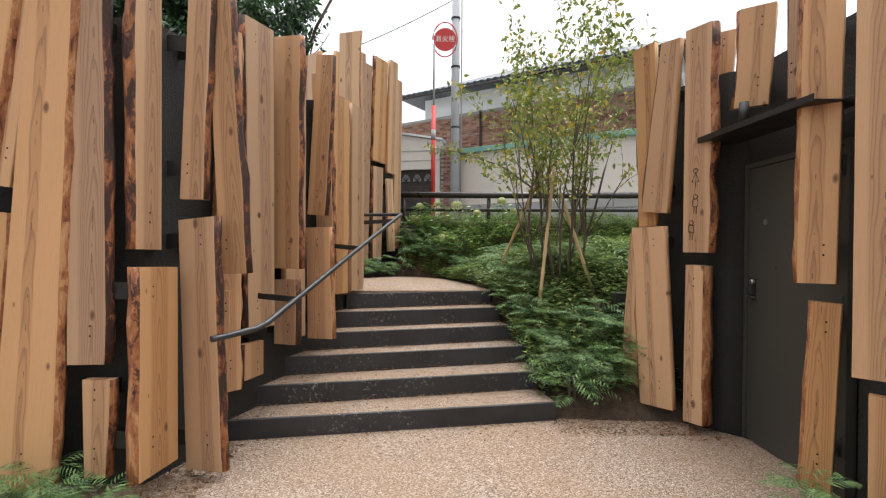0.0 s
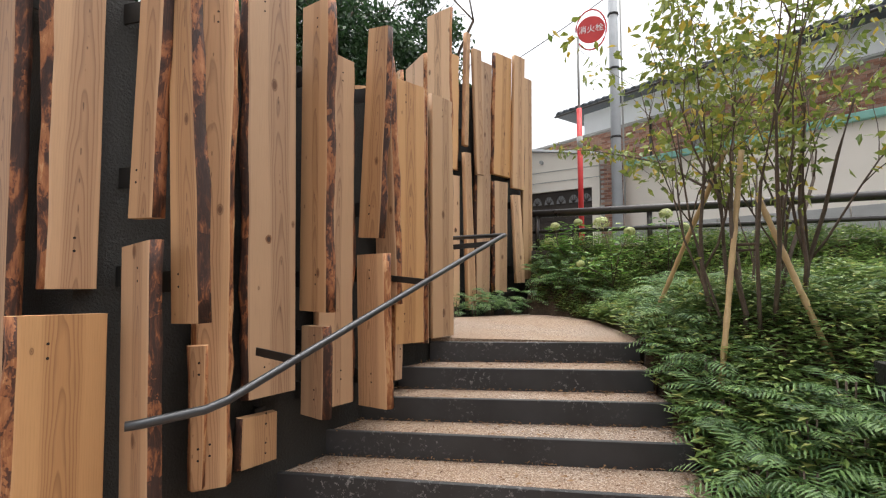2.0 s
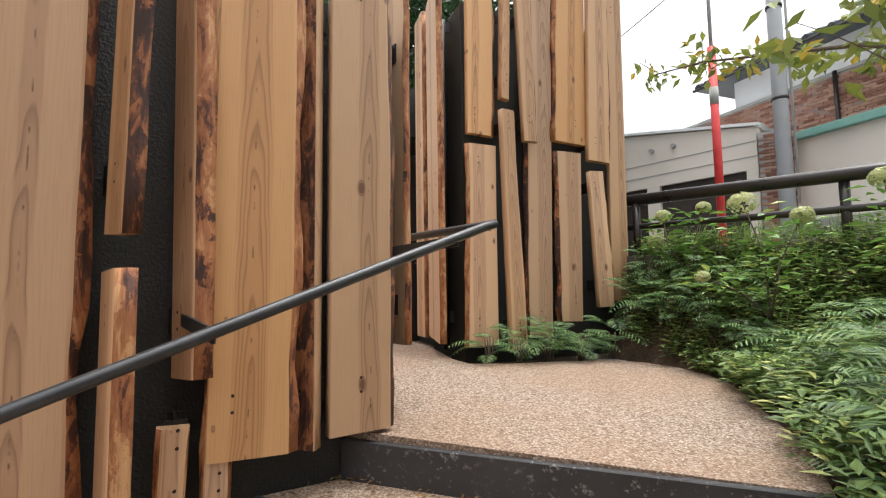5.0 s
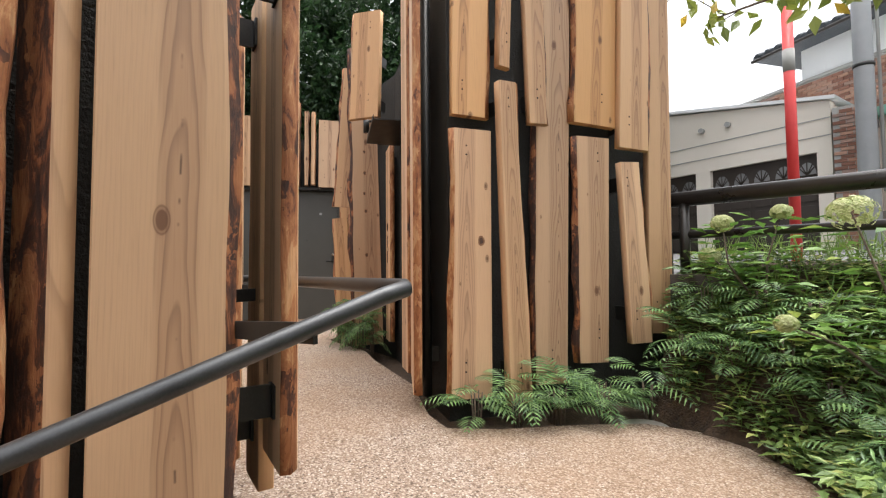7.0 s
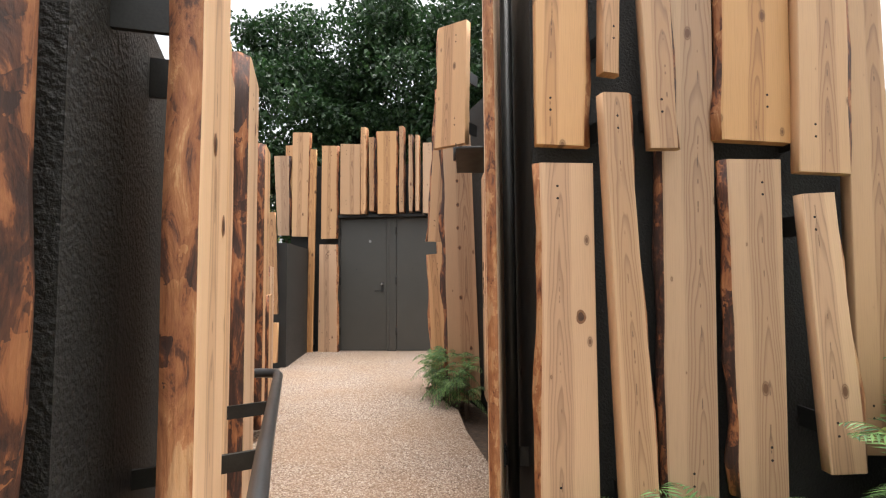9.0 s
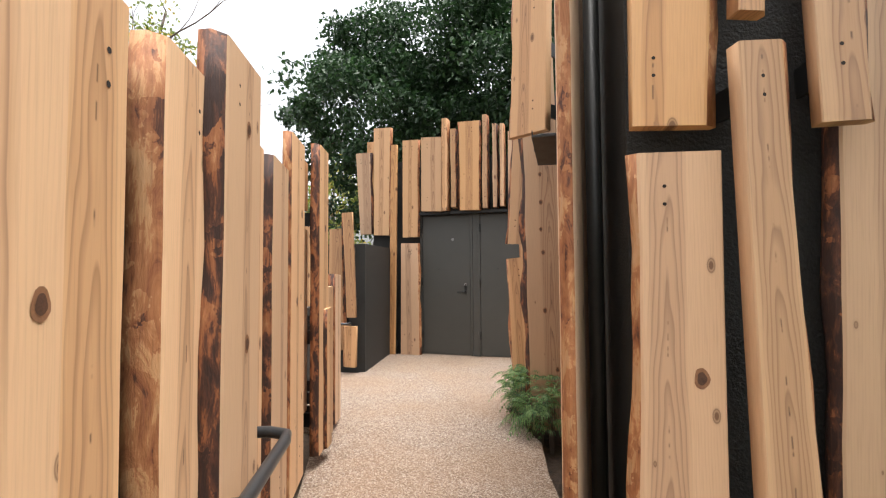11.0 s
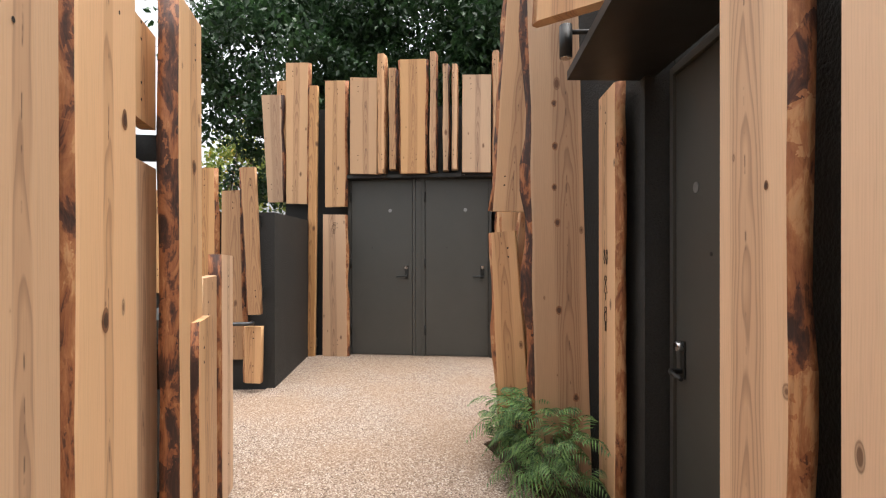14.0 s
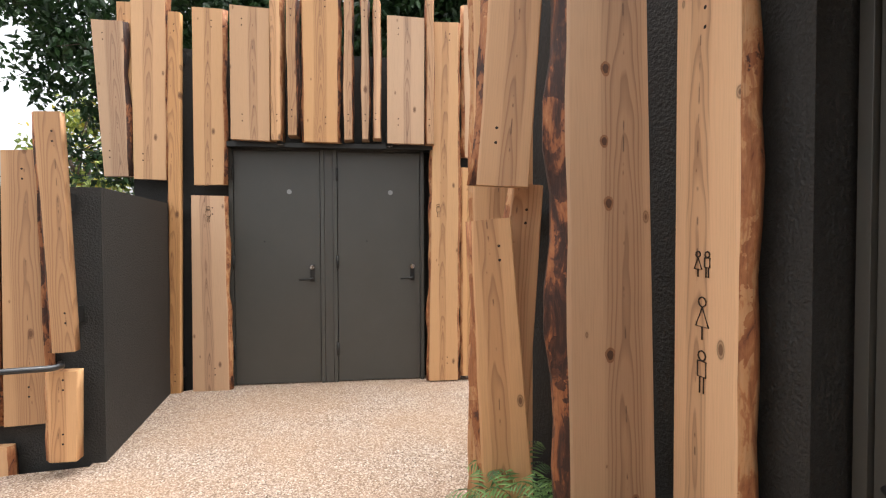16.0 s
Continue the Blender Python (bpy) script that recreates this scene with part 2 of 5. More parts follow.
# ---- building helpers ----
def part(name, bm, material, parent=None, label="", smooth=False):
    me = bpy.data.meshes.new(name)
    bm.to_mesh(me)
    bm.free()
    mats = material if isinstance(material, (list, tuple)) else [material]
    for mat in mats:
        me.materials.append(mat)
    if smooth:
        for p in me.polygons:
            p.use_smooth = True
    ob = new(name, me)
    if parent is not None:
        ob.parent = parent
    if label:
        ob["label"] = label
    return ob


def thing(name, label, category, m=None, group="", kind=""):
    ob = tagged(new(name), label, category, group, kind)
    if m is not None:
        ob.matrix_world = m
    return ob


def box(bm, lo, hi, bevel=0.0, m=None, mat=0):
    lo, hi = Vector(lo), Vector(hi)
    r = bmesh.ops.create_cube(bm, size=1.0, matrix=(m or Matrix()) @ Matrix.Translation((lo + hi) / 2) @ Matrix.Diagonal((*(hi - lo), 1)))
    faces = {f for v in r["verts"] for f in v.link_faces}
    for f in faces:
        f.material_index = mat
    if bevel:
        edges = list({e for v in r["verts"] for e in v.link_edges})
        bmesh.ops.bevel(bm, geom=edges, offset=bevel, segments=2, affect="EDGES", profile=0.6)
    return bm


def prism(bm, points, z0, z1, mat=0):
    """An upright solid over a plan outline; z0 and z1 are numbers or functions of x and y."""
    f0 = z0 if callable(z0) else lambda x, y: z0
    f1 = z1 if callable(z1) else lambda x, y: z1
    lo = [bm.verts.new((x, y, f0(x, y))) for x, y in points]
    hi = [bm.verts.new((x, y, f1(x, y))) for x, y in points]
    n = len(points)
    fs = [bm.faces.new(hi), bm.faces.new(lo[::-1])]
    for i in range(n):
        fs.append(bm.faces.new((lo[i], lo[(i + 1) % n], hi[(i + 1) % n], hi[i])))
    for f in fs:
        f.material_index = mat
    bmesh.ops.recalc_face_normals(bm, faces=fs)
    return bm


def tube(bm, pts, radius, sides=10, mat=0):
    """A round tube along points; radius is a number or one per point."""
    pts = [Vector(p) for p in pts]
    rings = []
    for i, p in enumerate(pts):
        a, c = pts[max(i - 1, 0)], pts[min(i + 1, len(pts) - 1)]
        d = (c - a).normalized()
        up = Vector((0, 0, 1)) if abs(d.z) < 0.95 else Vector((1, 0, 0))
        u = d.cross(up).normalized()
        w = u.cross(d)
        r = radius[i] if isinstance(radius, (list, tuple)) else radius
        rings.append([bm.verts.new(p + r * (math.cos(k * math.tau / sides) * u + math.sin(k * math.tau / sides) * w)) for k in range(sides)])
    for a, b in zip(rings, rings[1:]):
        for k in range(sides):
            f = bm.faces.new((a[k], a[(k + 1) % sides], b[(k + 1) % sides], b[k]))
            f.material_index, f.smooth = mat, True
    for r in (rings[0][::-1], rings[-1]):
        f = bm.faces.new(r)
        f.material_index = mat
    return bm


def cyl(bm, base, height, radius, axis="Z", sides=16, mat=0):
    d = {"X": Vector((1, 0, 0)), "Y": Vector((0, 1, 0)), "Z": Vector((0, 0, 1))}[axis]
    return tube(bm, [Vector(base), Vector(base) + d * height], radius, sides, mat)


# ---- setting ----
def lerp(a, b, f):
    return a + (b - a) * f


def clamp(v):
    return max(0.0, min(1.0, v))


def smooth(v):
    v = clamp(v)
    return v * v * (3 - 2 * v)


def path_z(x, y):
    """Height of the upper path, which climbs a little away from the steps."""
    return 0.912 + 0.118 * clamp(-x / 4.0)


def bed_edge(y):
    """Right edge of the steps and the upper path."""
    pts = ((3.7, 1.0), (4.12, 0.92), (4.48, 0.86), (5.04, 0.68), (5.38, 0.58), (5.9, 0.45), (6.4, 0.28), (6.9, 0.12), (7.3, -0.18), (7.5, -0.7), (9.0, -0.75))
    for (y0, x0), (y1, x1) in zip(pts, pts[1:]):
        if y <= y1:
            return lerp(x0, x1, clamp((y - y0) / (y1 - y0)))
    return -0.75


def soil_z(x, y):
    """Height of the planted slope between steps, path and street."""
    d = x - bed_edge(y)
    z = lerp(-0.03, 0.90, clamp((y - 3.72) / 1.68)) + 0.22 * smooth(d / 0.7) * clamp((y - 3.75) / 0.5)
    return lerp(z + 0.10 * smooth((d - 0.6) / 1.6), 1.86, smooth((y - 7.15) / 1.2))


def ground_z(x, y):
    """The soil sheet; it lies under the steps and the paths and climbs to the street."""
    bank = soil_z(x, y) + max(0.0, y - 10) * 0.045 if y > 3.7 else -0.03
    if x < -6:
        return 0.98
    if x < bed_edge(y) - 0.02 and y > 3.2:
        low = -0.1 if y < 4.97 + 0.325 * (x + 1.02) and x > -3 else 0.89
        street = smooth((y - 7.5) / 0.6) if x > -0.9 else smooth((y - 9.3) / 1.5) * clamp((x + 6) / 1.5)
        return lerp(low, max(bank, 0.95), street)
    return bank


def ground_sheet():
    bm = bmesh.new()
    xs = sorted({-2500, -600, -150, -60, -30, *[i * 0.5 for i in range(-40, -8)], *[i * 0.1 for i in range(-20, 40)], *[i * 0.25 for i in range(-16, 36)], *[i * 1.0 for i in range(7, 20)], 30, 60, 150, 600, 2500})
    ys = sorted({-2500, -600, -150, -60, -20, -8, -4, *[i * 0.1 for i in range(30, 90)], *[i * 0.5 for i in range(-4, 24)], *[i * 1.0 for i in range(12, 30)], 45, 80, 150, 600, 2500})
    def z(x, y):
        if y > 12 or abs(x) > 30 or y < -20:
            return ground_z(max(-20, min(x, 20)), max(-8, min(y, 22)))
        return ground_z(x, y)
    grid = [[bm.verts.new((x, y, z(x, y))) for x in xs] for y in ys]
    for a, b in zip(grid, grid[1:]):
        for i in range(len(xs) - 1):
            f = bm.faces.new((a[i], a[i + 1], b[i + 1], b[i]))
            c = f.calc_center_median()
            f.material_index = 1 if c.y > 9.2 and c.x > -5 else 0
    ob = part("ground", bm, [SOIL, ASPHALT])
    tagged(ob, "dark mulch soil bank rising to the asphalt street", "ground", kind="structure")
    return ob


ground_sheet()

RISE = 0.152
STEPS = [((0.98, 3.74), (-1.62, 3.22)), ((0.89, 4.12), (-1.5, 3.56)), ((0.83, 4.48), (-1.38, 3.9)), ((0.74, 4.78), (-1.26, 4.2)), ((0.64, 5.04), (-1.14, 4.52)), ((0.56, 5.35), (-1.02, 4.84))]


def stairs():
    st = thing("stairs", "six broad steps with black risers and wood chip treads between timber wall and planting", "stairs", kind="structure")
    for k, (r, l) in enumerate(STEPS):
        r, l = Vector(r), Vector(l)
        along = (r - l).normalized()
        back = Vector((-along.y, along.x))
        z = RISE * (k + 1)
        bm = bmesh.new()
        o = [l, r, r + back * 0.03, l + back * 0.03]
        prism(bm, [tuple(p) for p in o], z - RISE - 0.03, z)
        bmesh.ops.bevel(bm, geom=bm.edges[:], offset=0.004, segments=1, affect="EDGES")
        part("riser", bm, RISER, st, "black riser plate scuffed with white specks")
        if k + 1 < len(STEPS):
            r2, l2 = Vector(STEPS[k + 1][0]), Vector(STEPS[k + 1][1])
            o = [l + back * 0.031, r + back * 0.031, r2 + back * 0.01, l2 + back * 0.01]
            bm = bmesh.new()
            prism(bm, [tuple(p) for p in o], z - RISE - 0.02, z - 0.008)
            part("tread", bm, CHIPS, st, "tread of beige wood chip paving")


stairs()


def paving():
    bm = bmesh.new()
    prism(bm, [(-9, -9), (9, -9), (9, 2.2), (2.6, 3.2), (2.2, 3.55), (1.7, 4.0), (1.05, 3.86), (1.0, 3.77), (-1.65, 3.24), (-2.0, 2.9), (-9, 2.4)], -0.2, 0.004)
    tagged(part("pavement_1", bm, CHIPS), "lower yard of beige wood chip paving", "pavement", kind="structure")
    out = [(-1.02, 4.87), (0.55, 5.38), (0.52, 5.62), (0.45, 5.9), (0.37, 6.15), (0.28, 6.4), (0.2, 6.65), (0.11, 6.9), (-0.05, 7.13), (-0.25, 7.29), (-0.5, 7.36), (-0.75, 7.28), (-1.0, 7.0), (-1.28, 6.62), (-1.5, 6.42), (-1.72, 6.5), (-2.3, 6.9), (-3.1, 7.2), (-3.55, 7.42), (-4.4, 7.55), (-5.0, 9.6), (-6.0, 9.7), (-7.5, 7.6), (-7.5, 7.0), (-6.38, 6.5), (-8.2, 3.0), (-6.2, 2.6), (-4.7, 5.9), (-3.0, 5.6), (-1.2, 5.2)]
    bm = bmesh.new()
    prism(bm, out, 0.6, path_z)
    bmesh.ops.triangulate(bm, faces=[f for f in bm.faces if len(f.verts) > 4])
    tagged(part("pavement_2", bm, CHIPS), "upper path of beige wood chip paving", "pavement", kind="structure")


paving()


# ---- walls and doors ----
def wall(name, label, outline, z0, z1, mat=None):
    bm = bmesh.new()
    prism(bm, outline, z0, z1)
    ob = part(name, bm, mat or RENDER)
    tagged(ob, label, "wall", kind="structure")
    return ob


wall_a = wall("wall_stair_building", "dark rendered wall of the restroom beside the steps, clad in rough cedar planks", [(-3.6, 2.62), (-1.72, 2.62), (-1.10, 4.74), (-0.95, 5.025), (-1.15, 5.09), (-4.25, 5.63), (-4.3, 5.4), (-3.6, 4.4)], -0.1, 2.78)
wall_s = wall("wall_screen", "low dark rendered screen wall clad in short cedar planks", [(-4.26, 5.62), (-5.5, 5.86), (-5.52, 5.74), (-4.3, 5.45)], 0.9, 1.95)
wall_b = wall("wall_street_building", "dark rendered wall of the restroom beside the street, clad in tall cedar planks", [(-1.70, 6.66), (-0.85, 8.2), (-1.3, 8.9), (-4.2, 8.9), (-4.32, 7.98), (-3.5, 7.79), (-3.234, 7.63), (-3.165, 7.748), (-2.33, 7.206), (-2.42, 7.12), (-2.2, 6.95)], 0.6, 3.95)
wall_d = wall("wall_end_building", "dark rendered wall of the restroom at the path end, clad in cedar planks", [(-7.9, 6.98), (-7.39, 7.7), (-7.49, 7.77), (-6.46, 9.22), (-6.36, 9.15), (-6.0, 9.65), (-8.2, 11.2), (-10.2, 8.6)], 0.9, 4.05)
lintel = bmesh.new()
prism(lintel, [(-7.38, 7.69), (-6.355, 9.15), (-6.43, 9.19), (-7.46, 7.75)], 3.19, 4.045)
part("lintel", lintel, RENDER, wall_d)
wall_e = wall("wall_low", "low dark rendered garden wall clad in cedar planks", [(-6.38, 6.58), (-7.7, 7.25), (-7.95, 6.9), (-8.7, 3.2), (-8.3, 3.0), (-6.95, 5.7)], 0.9, 2.66)
wall_c = wall("wall_yard_building", "dark rendered wall of the restroom beside the lower yard, clad in cedar planks", [(1.86, 4.2), (2.24, 3.55), (2.38, 3.52), (2.42, 2.55), (2.36, 2.5), (2.4, -1.0), (4.8, -1.0), (4.8, 4.4), (2.2, 4.5)], -0.1, 2.8)


def disc(bm, centre, radius, n, mat=0, sides=10):
    """A thin round plate whose face looks along n."""
    n = Vector(n).normalized()
    tube(bm, [Vector(centre), Vector(centre) + n * 0.003], radius, sides, mat)


def lever_handle(door, x, z, side):
    """Lever, rose plate and lock cylinder on a door's face; local y points into the wall."""
    bm = bmesh.new()
    box(bm, (x - 0.021, -0.010, z - 0.09), (x + 0.021, 0.0, z + 0.07), 0.004)
    part("lock_plate", bm, STEEL, door, "dark lock plate")
    bm = bmesh.new()
    tube(bm, [(x, -0.01, z - 0.06), (x, -0.055, z - 0.06), (x + side * 0.02, -0.062, z - 0.06), (x + side * 0.11, -0.06, z - 0.065)], [0.012, 0.012, 0.011, 0.008], 8)
    part("lever", bm, STEEL, door, "black lever handle")
    bm = bmesh.new()
    cyl(bm, (x, -0.035, z + 0.045), 0.03, 0.02, "Y", 14)
    part("thumb_turn", bm, CHROME, door, "round chrome lock cylinder")


def door(name, m, width, height, hinge, label, sign_z=1.75, handle_z=1.02):
    """A flush steel door: leaf, frame, lever, indicator and hinges. Local x along the leaf, y into the wall."""
    d = thing(name, label, "door", m, "restroom doors", "structure")
    bm = bmesh.new()
    box(bm, (0.004, 0.0, 0.008), (width - 0.004, 0.045, height), 0.003)
    part("leaf", bm, DOORPAINT, d)
    for a, b in (((-0.035, -0.012, 0.0), (-0.001, 0.05, height + 0.04)), ((width + 0.001, -0.012, 0.0), (width + 0.035, 0.05, height + 0.04)), ((-0.001, -0.012, height + 0.005), (width + 0.001, 0.05, height + 0.04))):
        bm = bmesh.new()
        box(bm, a, b, 0.002)
        part("frame", bm, DOORPAINT, d)
    far = 0.075 if hinge > 0 else width - 0.075
    lever_handle(d, far, handle_z, -1 if hinge < 0 else 1)
    bm = bmesh.new()
    disc(bm, (far + (0.11 if hinge > 0 else -0.2), 0.0, sign_z), 0.022, (0, -1, 0), 0, 18)
    part("indicator", bm, NICKEL, d, "small round chrome indicator")
    bm = bmesh.new()
    disc(bm, (width * 0.35, 0.0, 1.3), 0.008, (0, -1, 0), 0, 10)
    part("stud", bm, STEEL, d)
    edge = width if hinge > 0 else 0.0
    for z in (0.25, 1.05, 1.85):
        bm = bmesh.new()
        cyl(bm, (edge, -0.012, z), 0.12, 0.011, "Z", 8)
        part("hinge", bm, STEEL, d)
    return d


def at_wall(x, y, z, angle):
    return pose(x, y, z, 0, 0, angle)


D_ANG = math.degrees(math.atan2(9.0 - 7.64, -6.38 + 7.35))
door("door_1", at_wall(-7.35, 7.64, 1.03, D_ANG), 0.76, 2.12, -1, "flush dark grey-green steel door beside its twin")
door("door_2", at_wall(-7.35 + 0.91 * math.cos(radians(D_ANG)), 7.64 + 0.91 * math.sin(radians(D_ANG)), 1.03, D_ANG), 0.76, 2.12, -1, "flush dark grey-green steel door beside its twin")
post = bmesh.new()
box(post, (0.797, -0.004, 0), (0.873, 0.05, 2.16), 0.002, at_wall(-7.35, 7.64, 1.03, D_ANG))
part("door_post", post, DOORPAINT, wall_d)
door("door_3", at_wall(-3.13, 7.70, 1.0, -33), 0.86, 2.08, 1, "flush dark grey-green steel door in a dark recess under a steel canopy", 1.565, 0.86)
door("door_4", at_wall(2.34, 3.44, 0.006, -90), 0.86, 2.02, 1, "flush dark grey-green steel door in a dark recess under a steel canopy", 1.62, 1.14)


def canopy(points, z, label):
    """A thin folded plate with a turned-up lip along its front edge and a flange on the wall."""
    t = thing("door_canopy", label, "canopy", None, "door canopies")
    bm = bmesh.new()
    prism(bm, points, z, z + 0.010)
    part("plate", bm, STEEL, t)
    for name, i, hgt in (("front_lip", 1, 0.03), ("wall_flange", 3, 0.05)):
        a, b = Vector((*points[i], 0)), Vector((*points[(i + 1) % len(points)], 0))
        d = (b - a).normalized()
        n = Vector((-d.y, d.x, 0)) * 0.006
        bm = bmesh.new()
        prism(bm, [tuple(p.xy) for p in (a, b, b + n, a + n)], z + 0.010, z + 0.010 + hgt)
        part(name, bm, STEEL, t)


canopy([(-3.26, 7.70), (-3.444, 7.362), (-2.80, 6.935), (-2.56, 7.29)], 3.098, "thin folded dark steel canopy over a restroom door")
canopy([(2.3, 3.62), (1.98, 3.62), (2.05, 2.45), (2.36, 2.45)], 2.24, "thin dark steel canopy over the yard restroom door")
canopy([(-7.42, 7.67), (-7.26, 7.56), (-6.22, 9.02), (-6.37, 9.12)], 3.16, "thin dark steel canopy over the double doors")


def downlight(x, y, z, length=0.16, arm=None):
    t = thing("downlight", "small dark cylindrical downlight under the canopy edge", "lamp", pose(x, y, z), "downlights")
    bm = bmesh.new()
    cyl(bm, (0, 0, 0), length, 0.03, "Z", 14)
    part("housing", bm, STEEL, t)
    bm = bmesh.new()
    cyl(bm, (0, 0, -0.004), 0.006, 0.024, "Z", 14)
    part("lens", bm, CHROME, t)
    if arm:
        bm = bmesh.new()
        tube(bm, [(0, 0, length - 0.03), (arm[0], arm[1], length - 0.03)], 0.012, 8)
        part("arm", bm, STEEL, t)


downlight(-3.47, 7.38, 3.215, 0.15, (0.2, 0.34))
downlight(-6.98, 7.92, 3.175, 0.12)
downlight(-6.42, 8.68, 3.175, 0.12)
downlight(2.05, 3.05, 2.252)


# ---- cedar planks ----
TOPS = {wall_a.name: 2.78, wall_s.name: 1.95, wall_b.name: 3.95, wall_d.name: 4.05, wall_e.name: 2.66, wall_c.name: 2.8}

PLANKS = {}


def plank(owner, base, w0, w1, length, angle, lean, thick, barky, hold=0.0):
    """A rough-sawn board on steel arms: local x across the face, y into the wall, z along the board.
    hold: length of arms that hold it by its left edge, for a board that stands across the wall."""
    rnd = random.Random(repr(base))
    n = max(4, int(length / 0.14))
    bm = bmesh.new()
    rows = []
    seed = Vector((rnd.uniform(-50, 50), rnd.uniform(-50, 50), 0))
    slant0, slant1 = rnd.uniform(-0.03, 0.03), rnd.uniform(-0.05, 0.05)
    bulge = min(0.5 * thick + 0.012, 0.22 * min(w0, w1) + 0.004)
    for i in range(n + 1):
        f = i / n
        z = f * length
        w = lerp(w0, w1, f)
        wob = lambda k, s: (noise.noise(seed + Vector((k * 7.1, 0, z * s))))
        left = -w / 2 + (0.010 * wob(1, 2.2) + 0.004 * wob(2, 11) if "L" in barky else 0.001 * wob(1, 3))
        right = w / 2 + (0.010 * wob(3, 2.2) + 0.004 * wob(4, 11) if "R" in barky else 0.001 * wob(3, 3))
        lb = bulge * (0.8 + 0.7 * wob(5, 4)) if "L" in barky else 0.0
        rb = bulge * (0.8 + 0.7 * wob(6, 4)) if "R" in barky else 0.0
        tilt = slant0 if i == 0 else slant1 if i == n else 0.0
        sec = [(left + 0.004, 0.0), (right - 0.004, 0.0), (right + 0.15 * rb, 0.004), (right + rb, 0.5 * thick), (right + 0.8 * rb, thick), (left - 0.8 * lb, thick), (left - lb, 0.5 * thick), (left - 0.15 * lb, 0.004)]
        rows.append([bm.verts.new((x, y, z + tilt * x)) for x, y in sec])
    for a, b in zip(rows, rows[1:]):
        for k in range(8):
            f = bm.faces.new((a[k], a[(k + 1) % 8], b[(k + 1) % 8], b[k]))
            side = "R" if k in (2, 3) else "L" if k in (5, 6) else ""
            f.material_index = 1 if (side and side in barky) or (k == 0 and "F" in barky) else 0
            f.smooth = bool(side)
    bm.faces.new(rows[0][::-1])
    bm.faces.new(rows[-1])
    ends = [min(0.16, length * 0.2), length - min(0.16, length * 0.2)]
    sx = rnd.choice((-0.2, 0.0, 0.15)) * min(w0, w1)
    for z in ends:
        for dz in (0.0, 0.055):
            bmesh.ops.create_circle(bm, cap_ends=True, radius=0.006, segments=7, matrix=Matrix.Translation((sx, -0.0012, z + dz)) @ Matrix.Rotation(radians(90), 4, "X"))
            for f in bm.faces[-1:]:
                f.material_index = 2
    ob = part("plank", bm, [PALE_CEDAR if "P" in barky else CEDAR, BARK, HOLE], owner)
    ob.matrix_world = pose(*base, 0, 0, angle) @ Matrix.Rotation(radians(lean), 4, "Y")
    top = TOPS[owner.name] - base[2] - 0.12
    arms = [min(ends[0], top), min(ends[1], top)]
    for z in (arms if arms[1] - arms[0] > 0.15 else arms[:1]):
        if base[2] + z < 0.02:
            continue
        bm = bmesh.new()
        if hold:
            edge = -min(w0, w1) / 2
            box(bm, (edge - hold, 0.5 * thick - 0.006, z - 0.02), (edge + 0.006, 0.5 * thick + 0.006, z + 0.075))
            part("bracket", bm, STEEL, ob, "dark flat steel bracket")
            continue
        box(bm, (sx - 0.006, thick - 0.002, z - 0.02), (sx + 0.006, thick + 0.26, z + 0.075))
        box(bm, (sx - 0.035, thick - 0.001, z - 0.02), (sx + 0.03, thick + 0.008, z + 0.075))
        for dz in (0.0, 0.055):
            cyl(bm, (sx + 0.02, thick + 0.008, z + dz), 0.014, 0.009, "Y", 6)
        part("bracket", bm, STEEL, ob, "dark steel bracket with bolts")
    PLANKS[base] = ob
    return ob


def knot(base, x, z, r):
    """A dark oval knot in the face of the board that stands at base; z is its height above the yard."""
    bm = bmesh.new()
    for k, (size, proud) in enumerate(((1.0, 0.0012), (0.62, 0.002))):
        ring = [bm.verts.new((x + r * size * (1 + 0.12 * math.sin(3 * a + 40 * x)) * math.cos(a), -proud, z - base[2] + 1.45 * r * size * math.sin(a))) for a in [i * math.tau / 14 for i in range(14)]]
        f = bm.faces.new(ring)
        f.material_index = k
        if f.normal.y > 0:
            f.normal_flip()
    part("knot", bm, [KNOTRIM, KNOTCORE], PLANKS[base], "dark brown knot")


plank(wall_a, (-2.625, 2.420, 1.661), 0.256, 0.295, 1.450, 0.0, 7.6, 0.055, "R")
plank(wall_a, (-2.659, 2.470, 0.059), 0.298, 0.333, 1.569, 0.0, 3.0, 0.055, "R")
plank(wall_a, (-2.425, 2.450, 1.760), 0.109, 0.135, 1.291, 0.0, 7.8, 0.055, "L")
plank(wall_a, (-2.261, 2.390, 0.069), 0.338, 0.220, 2.926, 0.0, 3.5, 0.055, "R")
plank(wall_a, (-1.916, 2.420, 0.770), 0.211, 0.187, 2.225, 0.0, -0.1, 0.055, "R")
plank(wall_a, (-1.866, 2.420, 0.141), 0.118, 0.149, 0.544, 0.0, 0.5, 0.055, "R")
plank(wall_a, (-1.662, 2.585, 1.408), 0.175, 0.175, 1.56, 78, 0.0, 0.06, "L")
plank(wall_a, (-1.547, 2.504, 0.150), 0.305, 0.295, 1.16, 85, 0.0, 0.06, "L")
plank(wall_a, (-1.421, 3.003, 0.446), 0.051, 0.079, 0.676, 42.5, -0.5, 0.055, "LR")
plank(wall_a, (-1.335, 3.418, 0.80), 0.265, 0.285, 2.306, 69.5, -0.8, 0.06, "L")
plank(wall_a, (-1.372, 3.364, 0.439), 0.197, 0.196, 0.262, 72.5, 0.1, 0.055, "L")
plank(wall_a, (-1.232, 3.606, 1.246), 0.235, 0.225, 1.863, -14.5, 0.0, 0.055, "R", 0.14)
